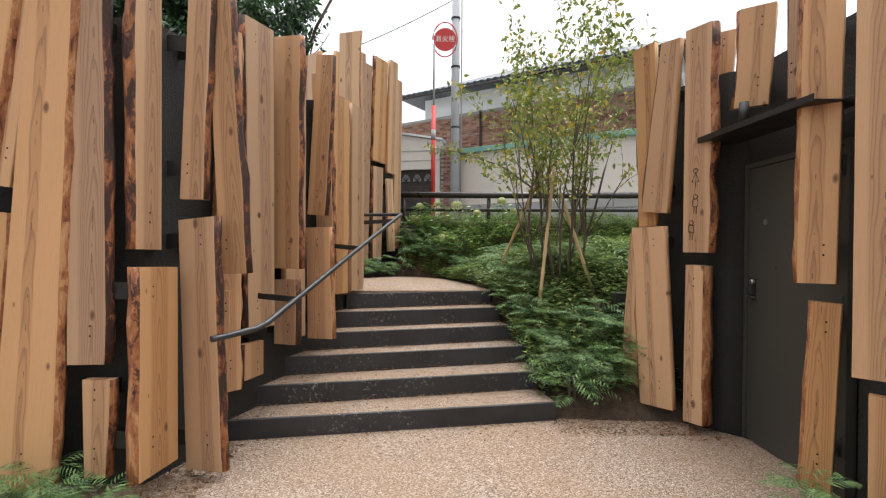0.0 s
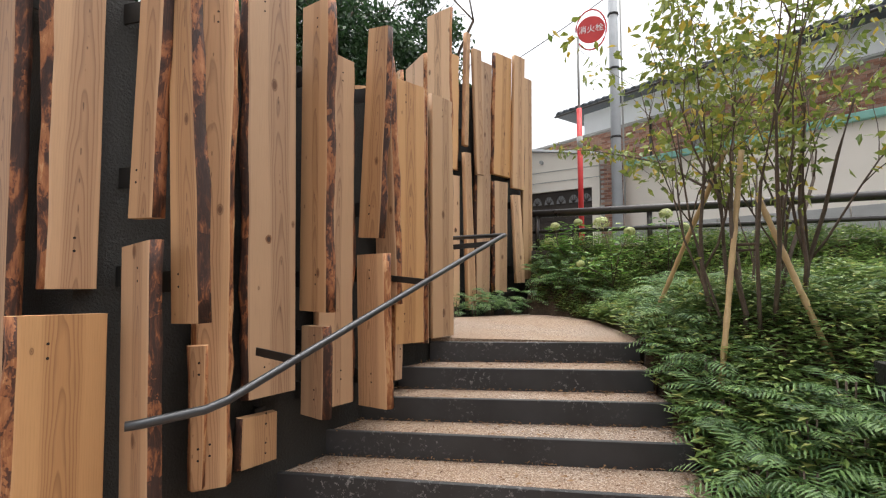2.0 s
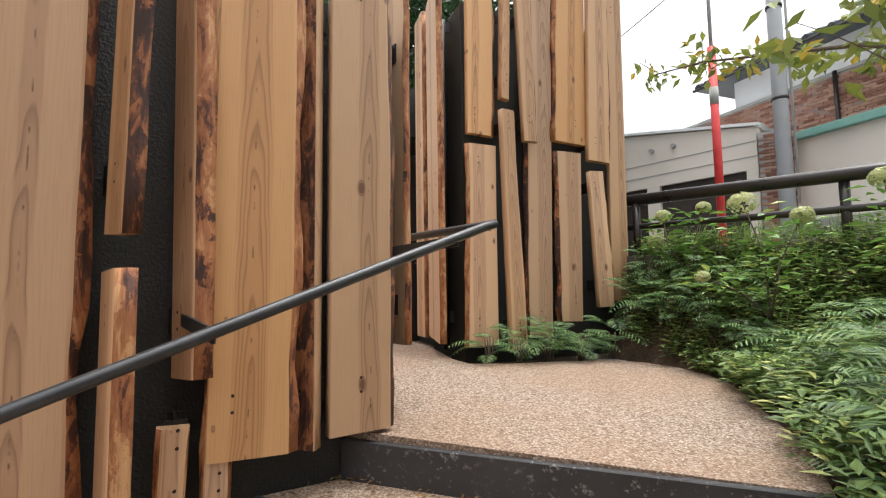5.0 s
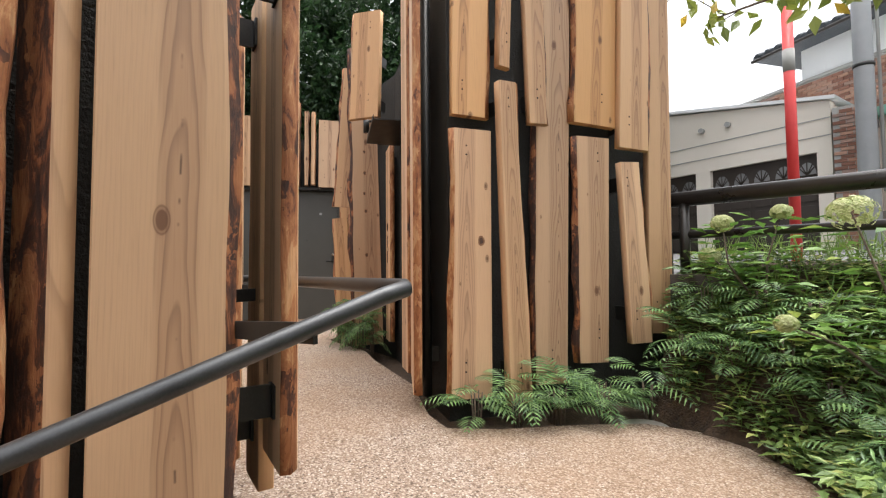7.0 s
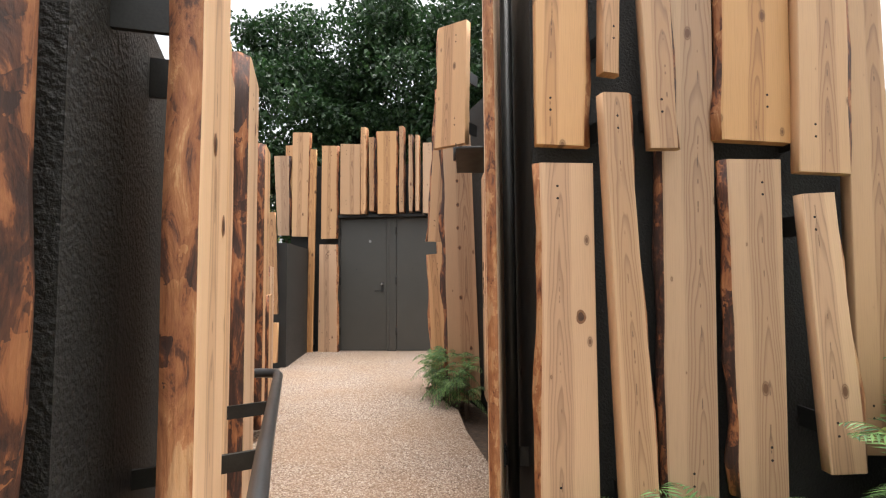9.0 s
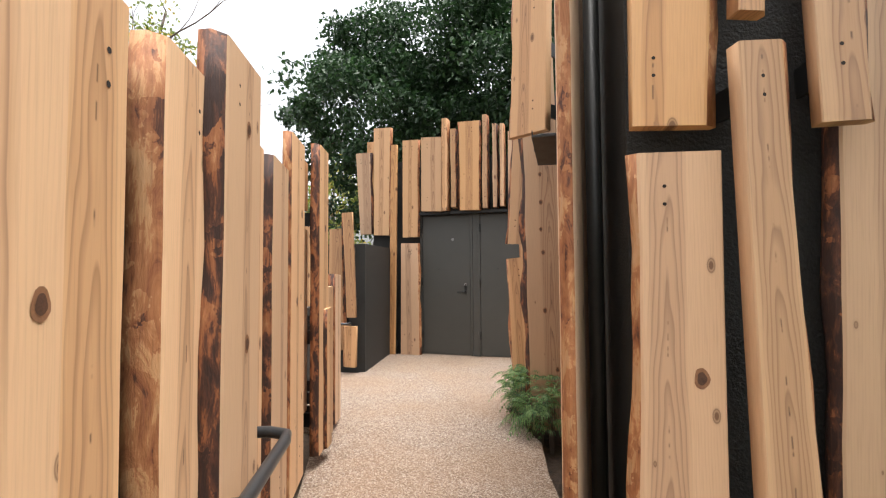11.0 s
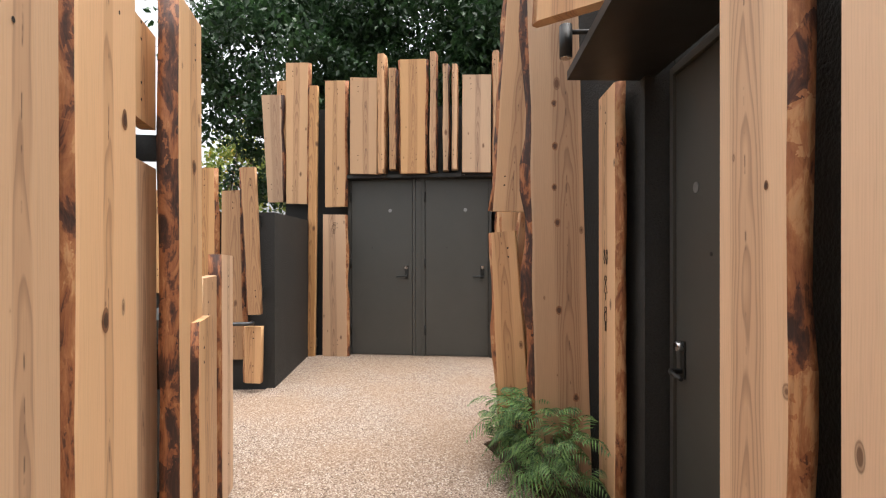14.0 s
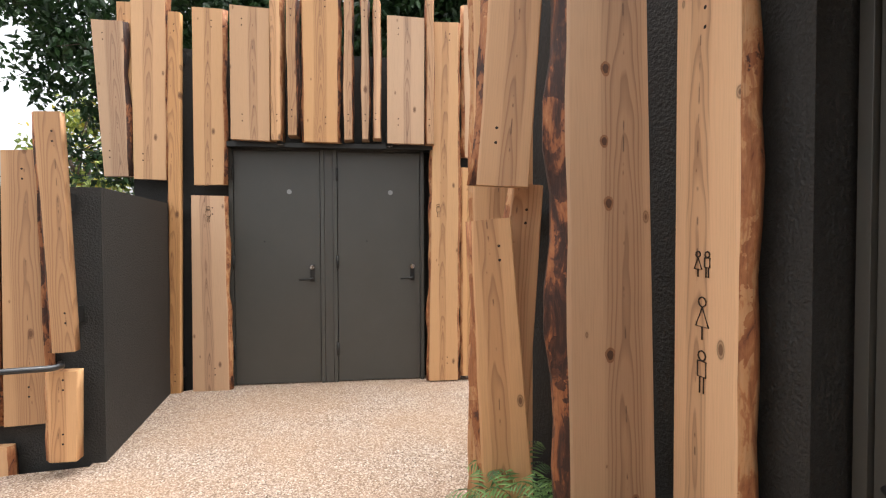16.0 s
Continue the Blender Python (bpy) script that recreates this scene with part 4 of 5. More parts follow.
protos = [mahonia(s) for s in (1, 2, 3)]
spots = []
rnd = random.Random(5)
for x, y in ((1.15, 3.92), (1.4, 3.98), (1.62, 4.1), (1.28, 4.14), (1.52, 4.25), (1.08, 4.18), (1.7, 4.35), (1.35, 4.38), (1.12, 4.42), (1.58, 4.55), (1.0, 4.62), (0.98, 4.9), (0.86, 5.05), (0.8, 5.3), (1.78, 4.2)):
    spots.append((x, y, soil_z(x, y) - 0.02, 1.0))
for x, y in ((-1.45, 6.62), (-1.28, 6.78), (-1.12, 6.98), (-0.95, 7.18), (-0.78, 7.42), (-0.62, 7.62), (-1.0, 7.32), (-1.2, 7.05), (-0.55, 7.85), (-0.35, 7.55), (-0.1, 7.5), (0.1, 7.35), (-0.25, 7.8), (0.25, 7.1), (-0.45, 7.6), (0.0, 7.75)):
    spots.append((x, y, max(0.93, soil_z(x, y) - 0.02) if x > -0.7 else 0.93, 0.85))
for x, y in ((-3.62, 7.36), (-3.85, 7.38), (-4.0, 7.42), (-4.12, 7.45), (-4.3, 7.55), (-3.74, 7.28), (-4.2, 7.36), (-3.95, 7.28)):
    spots.append((x + 0.07, y + 0.15, 1.0, 0.601))
for x, y in ((-3.66, 7.42), (-3.82, 7.4), (-3.95, 7.44), (-4.08, 7.5), (-3.76, 7.46), (-3.9, 7.52)):
    spots.append((x + 0.02, y + 0.06, 1.04, 0.601))
for x, y in ((-2.3, 2.42), (-2.12, 2.4), (-2.05, 2.2), (-1.85, 2.12), (-2.3, 2.1), (-1.68, 2.2), (-2.2, 1.9), (2.0, 2.35), (2.05, 2.1)):
    spots.append((x, y, 0.0, 0.7))
for i in range(46):
    x = rnd.uniform(0.35, 3.4)
    y = rnd.uniform(5.5, 7.3)
    if x > 0.75 - 0.3 * (y - 5.5):
        spots.append((x, y, soil_z(x, y) - 0.03, rnd.uniform(0.6, 0.95)))
for i, (x, y, z, s) in enumerate(spots):
    tall = 2.1 if s == 0.601 else rnd.uniform(0.85, 1.15)
    m = Matrix.Translation((x, y, z)) @ Matrix.Rotation(rnd.uniform(0, 6.28), 4, "Z") @ Matrix.Diagonal((s, s, s * tall, 1))
    if i < 3:
        protos[i].matrix_basis = m
    else:
        c = copy_thing(protos[i % 3], m)
        c.matrix_basis = m


def cover():
    """Low leafy ground cover over the bank."""
    rnd = random.Random(11)
    bm = bmesh.new()
    made = 0
    while made < 9000:
        y = rnd.uniform(3.9, 8.2)
        x = rnd.uniform(-0.85, 4.2)
        if x < bed_edge(y) - 0.04 + 0.1 * noise.noise(Vector((x, y * 3, 0))):
            continue
        made += 1
        hgt = 0.10 + 0.22 * clamp(0.5 + noise.noise(Vector((x * 1.7, y * 1.7, 3)))) + rnd.uniform(0, 0.08)
        if x - bed_edge(y) < 0.25:
            hgt *= 0.75
        if y > 6.8:
            hgt *= 0.65
        base = Vector((x, y, soil_z(x, y)))
        tip = base + Vector((rnd.gauss(0, 0.05), rnd.gauss(0, 0.05), hgt))
        for k in range(7):
            p = base.lerp(tip, 0.25 + 0.75 * k / 6)
            d = Vector((math.cos(k * 2.4 + x * 9), math.sin(k * 2.4 + x * 9), rnd.uniform(-0.1, 0.5)))
            leaf(bm, p, d, Vector((0, 0, 1)) - 0.4 * d, rnd.uniform(0.055, 0.095), rnd.uniform(0.022, 0.036))
    ob = part("ground_cover", bm, COVER)
    tagged(ob, "dense low green ground cover on the bank", "ground cover", kind="stuff")
    bm = bmesh.new()
    for i in range(3200):
        x, y = rnd.uniform(-0.7, 5), rnd.uniform(7.1, 8.7)
        if x < bed_edge(y):
            continue
        b = Vector((x, y, soil_z(x, y)))
        d = Vector((rnd.gauss(0, 0.35), rnd.gauss(0, 0.35), 1))
        leaf(bm, b, d, Vector((rnd.gauss(0, 1), rnd.gauss(0, 1), 0.1)), rnd.uniform(0.12, 0.3), 0.008)
    tagged(part("long_grass", bm, GRASS), "tufts of long green grass under the guard rail", "grass", kind="stuff")
    bm = bmesh.new()
    for i in range(2600):
        if i < 1500:
            k = rnd.randrange(6)
            (rx, ry), (lx, ly) = STEPS[k]
            f = rnd.random() if rnd.random() < 0.5 else rnd.random() ** 3
            if rnd.random() < 0.5:
                f = 1 - f
            back = rnd.uniform(-0.02, 0.05) if rnd.random() < 0.5 else rnd.uniform(-0.02, 0.3)
            x, y, z = lerp(rx, lx, f), lerp(ry, ly, f) - back, RISE * k + 0.006
        elif i < 2200:
            x, y, z = rnd.uniform(1.0, 2.2), rnd.uniform(3.45, 4.0), 0.01
            if y > 4.5 - 0.5 * x and x > 1.7:
                y -= 0.2
        else:
            x, y, z = rnd.uniform(-1.75, -1.35), rnd.uniform(2.35, 3.2), 0.01
        d = Vector((rnd.gauss(0, 1), rnd.gauss(0, 1), 0.1))
        leaf(bm, Vector((x, y, z)), d, Vector((rnd.gauss(0, 0.3), rnd.gauss(0, 0.3), 1)), rnd.uniform(0.02, 0.045), rnd.uniform(0.008, 0.018))
    tagged(part("leaf_litter", bm, LITTER), "scattered dry brown leaves on steps and yard", "leaves", kind="stuff")


cover()


def grow(bm, p, d, length, r, depth, rnd, tips, spread=0.5, lift=0.25):
    pts, rad = [p], [r]
    steps = 5
    for i in range(steps):
        d = (d + Vector((rnd.gauss(0, 0.12), rnd.gauss(0, 0.12), rnd.gauss(0, 0.06) + lift * 0.1))).normalized()
        p = p + d * length / steps
        pts.append(p)
        rad.append(r * (1 - 0.55 * (i + 1) / steps))
    tube(bm, pts, rad, 6 if depth > 1 else 5)
    for q in pts[2:]:
        tips.append((q, d, depth))
    if depth > 0:
        for k in range(rnd.choice((2, 3, 3))):
            i = rnd.randint(2, steps)
            side = rand_dir(rnd, 0.3)
            grow(bm, pts[i], (d + side * spread).normalized(), length * rnd.uniform(0.5, 0.75), rad[i] * 0.65, depth - 1, rnd, tips, spread, lift)


def multi_stem_tree(at, label):
    rnd = random.Random(21)
    t = thing("young_tree", label, "tree", pose(*at))
    tips = []
    for k in range(14):
        bm = bmesh.new()
        a = k * 2.4
        b = Vector((0.26 * math.cos(a) * rnd.uniform(0.2, 1), 0.2 * math.sin(a) * rnd.uniform(0.2, 1), -0.08))
        d = Vector((0.30 * math.cos(a) + rnd.gauss(0, 0.05), 0.22 * math.sin(a), 1)).normalized()
        mine = []
        grow(bm, b, d, rnd.uniform(1.6, 2.3), rnd.uniform(0.012, 0.022), 2, rnd, mine, 0.55, 0.3)
        part("stem", bm, TWIG, t)
        tips += mine
    bm = bmesh.new()
    for p, d, depth in tips:
        if p.z < 1.15 or depth == 2:
            if rnd.random() > 0.12:
                continue
        for k in range(rnd.choice((6, 7, 9)) if depth < 2 else 2):
            q = p + rand_dir(rnd) * 0.11
            leaf(bm, q, rand_dir(rnd, -0.4), rand_dir(rnd, 0.8), rnd.uniform(0.055, 0.09), rnd.uniform(0.03, 0.046))
    # a long low branch that reaches over the path
    limb = bmesh.new()
    pts = [Vector(p) - Vector(at) for p in ((1.15, 5.6, 2.1), (0.75, 6.1, 2.5), (0.44, 6.3, 2.64), (0.12, 6.45, 2.76), (-0.22, 6.68, 2.86))]
    tube(limb, pts, [0.012, 0.01, 0.008, 0.006, 0.003], 6)
    for i in range(1, 5):
        for j in range(5):
            b = pts[i - 1].lerp(pts[i], j / 5)
            e = b + Vector((rnd.gauss(0, 0.09), rnd.gauss(0, 0.09), rnd.uniform(-0.05, 0.08)))
            tube(limb, [b, e], [0.003, 0.002], 4)
            for k in range(12):
                q = b.lerp(e, rnd.uniform(0.1, 1.15)) + rand_dir(rnd, -0.4) * 0.06
                leaf(bm, q, rand_dir(rnd, -0.7), rand_dir(rnd, 0.6), rnd.uniform(0.05, 0.08), rnd.uniform(0.026, 0.038))
    part("branch", limb, TWIG, t)
    part("crown", bm, TREELEAF, t, "open crown of small yellowing green leaves")
    return t


multi_stem_tree((1.32, 5.3, 0.9), "young multi-stemmed tree with sparse yellowing leaves held by bamboo stakes")


def stake(base, top):
    b, e = Vector(base), Vector(top)
    bm = bmesh.new()
    n = 9
    pts, rad = [], []
    for i in range(n * 3 + 1):
        f = i / (n * 3)
        pts.append(b.lerp(e, f))
        rad.append(0.0215 if i % 3 == 0 else 0.018)
    tube(bm, pts, rad, 9)
    tagged(part("bamboo_stake", bm, BAMBOO), "pale bamboo stake leaning against the young tree", "stake", "tree stakes")


stake((1.0, 4.78, 0.55), (1.28, 5.3, 2.35))
stake((1.72, 4.95, 0.7), (1.36, 5.25, 2.0))
stake((0.62, 5.95, 0.9), (1.2, 5.42, 2.4))
tie = bmesh.new()
for z in (1.62, 1.66):
    ring = [(1.27 + 0.1 * math.cos(a), 5.26 + 0.1 * math.sin(a), z) for a in [i * math.tau / 10 for i in range(11)]]
    tube(tie, ring, 0.006, 5)
tagged(part("tree_tie", tie, TWIG), "brown rope tying the stakes to the tree", "rope")


def hydrangea(at, heads, label):
    rnd = random.Random(int(at[0] * 100 + at[1] * 10))
    t = thing("hydrangea_bush", label, "shrub", pose(*at), "hydrangeas")
    for hx, hy, hz, r in heads:
        bm = bmesh.new()
        tip = Vector((hx, hy, hz))
        mid = tip * 0.5 + Vector((rnd.gauss(0, 0.04), rnd.gauss(0, 0.04), 0))
        tube(bm, [(0, 0, -0.05), tuple(mid), tuple(tip)], [0.008, 0.006, 0.004], 5)
        part("stem", bm, TWIG, t)
        bm = bmesh.new()
        for k in range(44):
            p = mid.lerp(tip, -0.5 + 1.4 * k / 44)
            a = k * 2.4 + rnd.uniform(-0.4, 0.4)
            d = Vector((math.cos(a), math.sin(a), rnd.uniform(-0.1, 0.5)))
            leaf(bm, p + d * rnd.uniform(0.02, 0.16), d, Vector((0, 0, 1)) + rand_dir(rnd) * 0.35, rnd.uniform(0.07, 0.13), rnd.uniform(0.04, 0.06))
        part("foliage", bm, HYDRANGEA, t)
        bm = bmesh.new()
        for k in range(190):
            n = rand_dir(rnd, 0.5)
            p = tip + Vector((n.x * r, n.y * r, n.z * r * 0.8)) * rnd.uniform(0.8, 1)
            s = n.orthogonal()
            for q in range(4):
                leaf(bm, p, Matrix.Rotation(q * 1.57 + k, 3, n) @ s, n, 0.017, 0.015)
        part("flower_head", bm, FLOWER, t, "pale green rounded flower head")


hydrangea((0.3, 7.3, 1.35), [(-0.12, 0.05, 0.72, 0.10), (0.2, 0.0, 0.6, 0.07), (-0.35, -0.2, 0.22, 0.05)], "hydrangea with rounded pale green flower heads")
hydrangea((-0.25, 7.85, 1.6), [(-0.2, 0.0, 0.5, 0.07), (0.1, 0.05, 0.55, 0.06), (-0.3, 0.1, 0.3, 0.07)], "hydrangea with rounded pale green flower heads")
hydrangea((0.9, 7.4, 1.4), [(0.0, 0.0, 0.75, 0.08), (0.2, 0.1, 0.6, 0.06)], "hydrangea with rounded pale green flower heads")


def big_tree(at, height, spread, seed, leaves=9000, size=0.2, mat=None):
    rnd = random.Random(seed)
    t = thing("evergreen_tree", "tall dark evergreen tree behind the restrooms", "tree", pose(*at), "background trees")
    bm = bmesh.new()
    tips = []
    grow(bm, Vector((0, 0, -0.3)), Vector((0, 0, 1)), height * 0.62, 0.24, 3, rnd, tips, 0.95, 0.2)
    part("trunk", bm, TWIG, t)
    bm = bmesh.new()
    clumps = []
    for k in range(120):
        n = rand_dir(rnd)
        f = rnd.uniform(0.35, 1.0)
        z = height * 0.60 + n.z * height * 0.40 * f
        taper = 1.0 - 0.45 * clamp((z / height - 0.6) / 0.4)
        clumps.append((Vector((n.x * spread * f * taper, n.y * spread * f * taper, z)), rnd.uniform(0.35, 0.85) * spread * 0.36))
    for i in range(leaves):
        c, r = clumps[rnd.randrange(len(clumps))]
        n = rand_dir(rnd, 0.2)
        p = c + Vector((n.x * r, n.y * r, n.z * r * 0.7)) * rnd.random() ** 0.4
        leaf(bm, p, rand_dir(rnd, -0.5), rand_dir(rnd, 1.0), size * rnd.uniform(0.6, 1.1), size * 0.5)
    part("crown", bm, mat or DARKLEAF, t, "dense dark green crown with gaps")


big_tree((-12.8, 12.6, 0.9), 11.5, 4.0, 3, 42000, 0.21)
big_tree((-9.8, 14.8, 0.9), 12.0, 4.2, 4, 42000, 0.21)
big_tree((-16.5, 11.5, 0.9), 9.5, 3.2, 5, 18000, 0.21)
big_tree((-6.2, 14.5, 0.9), 10.0, 3.2, 8, 18000, 0.21)
big_tree((-15.2, 8.4, 0.9), 10.5, 3.3, 12, 26000, 0.21)
big_tree((-15.5, 2.2, 0.9), 9.5, 2.4, 14, 5200, 0.16, TREELEAF)
big_tree((-25, 8.5, 0.9), 7.5, 2.4, 6, 4000, 0.3, TREELEAF)
big_tree((-5.2, 13.8, 0.9), 7.5, 1.7, 9, 5500, 0.24)

# ---- street ----
GUARD = speckled("dark brown painted guard rail", ((0.3, (0.025, 0.022, 0.02)), (0.7, (0.045, 0.04, 0.037))), 8, 160, 0.3, 0.3, 0.1, 0.002)
RED = speckled("red painted pole", ((0.3, (0.55, 0.03, 0.03)), (0.7, (0.66, 0.05, 0.045))), 5, 120, 0.45, 0, 0.1, 0.002)
CONCRETE = speckled("weathered grey concrete", ((0.3, (0.30, 0.30, 0.29)), (0.7, (0.42, 0.42, 0.40))), 2, 120, 0.85, 0, 0.3, 0.003)
CREAM = speckled("cream stucco", ((0.3, (0.70, 0.65, 0.57)), (0.7, (0.78, 0.72, 0.64))), 1.2, 120, 0.9, 0, 0.3, 0.003)
WHITE = speckled("white plaster", ((0.3, (0.78, 0.80, 0.81)), (0.7, (0.83, 0.85, 0.86))), 1.5, 100, 0.85, 0, 0.15, 0.002)
ROOF = speckled("dark grey roof tile", ((0.3, (0.045, 0.055, 0.065)), (0.7, (0.10, 0.115, 0.13))), 6, 60, 0.5, 0, 0.4, 0.01)
GREEN = speckled("verdigris coping", ((0.3, (0.16, 0.38, 0.32)), (0.7, (0.25, 0.48, 0.41))), 3, 90, 0.7, 0, 0.2, 0.002)
GARAGE = speckled("dark brown panelled door", ((0.3, (0.03, 0.022, 0.018)), (0.7, (0.05, 0.038, 0.03))), 4, 120, 0.6, 0, 0.2, 0.002)


def brick_mat():
    m, nt, b = shader("red-brown brick", 0.85)
    info = nt.nodes.new("ShaderNodeObjectInfo")
    geo = nt.nodes.new("ShaderNodeNewGeometry")
    k = maths(nt, "FRACT", maths(nt, "ADD", info.outputs["Random"], geo.outputs["Random Per Island"]))
    col = ramp(nt, k, ((0.0, (0.16, 0.07, 0.045)), (0.4, (0.34, 0.17, 0.115)), (0.75, (0.46, 0.28, 0.20)), (1.0, (0.28, 0.21, 0.185))))
    col = mixed(nt, col, (0.12, 0.06, 0.045), maths(nt, "MULTIPLY", noise_tex(nt, coords(nt), 25, 4), 0.5))
    link(nt, col, b.inputs["Base Color"])
    bump(nt, b, noise_tex(nt, coords(nt), 60, 3), 0.4, 0.006)
    return m


BRICK = brick_mat()


def guard_rail():
    g = thing("guard_rail", "dark brown tubular guard rail along the street edge", "guard rail")
    for z, r in ((2.32, 0.055), (2.06, 0.03)):
        bm = bmesh.new()
        tube(bm, [(-0.95, 8.15, z), (1.5, 8.12, z), (6.5, 8.1, z + 0.02)], r, 14)
        part("rail", bm, GUARD, g)
    for x in (-0.75, 0.75, 2.25, 3.75, 5.25):
        bm = bmesh.new()
        tube(bm, [(x, 8.14, 1.7), (x, 8.14, 2.3)], 0.035, 10)
        part("post", bm, GUARD, g)


guard_rail()

sleeper = bmesh.new()
box(sleeper, (-0.95, 7.98, 1.5), (-0.42, 8.06, 1.78), 0.008)
tagged(part("garden_board", sleeper, speckled("weathered dark board", ((0.3, (0.06, 0.05, 0.045)), (0.7, (0.12, 0.10, 0.09))), 9, 120, 0.9, 0, 0.5, 0.004)), "weathered dark board edging the planting", "board")
kerb = bmesh.new()
prism(kerb, [(1.72, 4.5), (3.4, 4.62), (3.4, 4.72), (1.72, 4.6)], 0.2, 0.98)
tagged(part("planter_wall", kerb, RENDER), "low dark rendered retaining wall beside the planting", "wall", kind="structure")


def hydrant_pole():
    t = thing("fire_hydrant_sign", "red steel pole with a round red sign in a ring", "sign", pose(-0.32, 10.16, 1.95))
    bm = bmesh.new()
    tube(bm, [(0, 0, -0.1), (0, 0, 2.55)], 0.048, 14)
    part("lower_pole", bm, RED, t)
    bm = bmesh.new()
    tube(bm, [(0, 0, 1.8), (0, 0, 2.02)], 0.052, 14)
    part("band", bm, CONCRETE, t, "pale grey band")
    bm = bmesh.new()
    tube(bm, [(0, 0, 2.5), (0, 0, 3.9)], 0.022, 10)
    part("upper_pole", bm, CONCRETE, t)
    bm = bmesh.new()
    ring = [(0.24 + 0.27 * math.cos(a), 0, 4.0 + 0.38 * math.sin(a)) for a in [math.pi + i * math.tau * 0.9 / 20 * -1 for i in range(21)]]
    tube(bm, ring, 0.014, 8)
    part("ring", bm, RED, t)
    bm = bmesh.new()
    tube(bm, [(0.24, -0.012, 4.0), (0.24, 0.012, 4.0)], 0.25, 30)
    part("sign_plate", bm, RED, t)
    SIGNWHITE = shader("white sign paint", 0.5, 0, (0.8, 0.8, 0.8))[0]
    cu = bpy.data.curves.new("sign_text", "FONT")
    cu.body, cu.size, cu.align_x, cu.align_y, cu.extrude = "消火栓", 0.15, "CENTER", "CENTER", 0.002
    tx = new("sign_text", cu)
    cu.materials.append(SIGNWHITE)
    dg = bpy.context.evaluated_depsgraph_get()
    me = bpy.data.meshes.new_from_object(tx.evaluated_get(dg))
    bpy.data.objects.remove(tx)
    w = new("writing", me)
    w.parent = t
    w.matrix_local = pose(0.24, -0.017, 4.0, 90, 0, 0)


hydrant_pole()


POLEGREY = speckled("pale concrete pole", ((0.3, (0.40, 0.42, 0.44)), (0.7, (0.52, 0.54, 0.56))), 3, 120, 0.8, 0, 0.15, 0.002)


def utility_pole():
    t = thing("utility_pole", "grey concrete utility pole beside the street", "pole", pose(0.18, 15.4, 2.1))
    bm = bmesh.new()
    tube(bm, [(0, 0, -0.2), (0, 0, 9.5)], [0.15, 0.12], 16)
    part("pole", bm, POLEGREY, t)
    for z in (3.2, 5.2, 6.8):
        bm = bmesh.new()
        tube(bm, [(0, 0, z), (0, 0, z + 0.06)], 0.155, 16)
        part("band", bm, STEEL, t)
    bm = bmesh.new()
    tube(bm, [(0.2, -0.02, 1.0), (0.2, -0.02, 8.5)], 0.025, 8)
    part("conduit", bm, CONCRETE, t)


utility_pole()


def cable(a, b, sag, name="overhead_cable"):
    a, b = Vector(a), Vector(b)
    bm = bmesh.new()
    tube(bm, [a.lerp(b, i / 20) - Vector((0, 0, sag * 4 * (i / 20) * (1 - i / 20))) for i in range(21)], 0.014, 5)
    tagged(part(name, bm, GUARD), "thin black overhead cable", "cable", "overhead cables")


cable((0.18, 15.4, 9.6), (9, 13.0, 10.6), 0.3)
cable((0.18, 15.4, 9.6), (-9, 20, 8.6), 0.4)
cable((-30, -2, 4.6), (-11, 14, 4.2), 0.3)


FANGLASS = shader("grey fanlight glass", 0.25, 0, (0.22, 0.22, 0.22))[0]


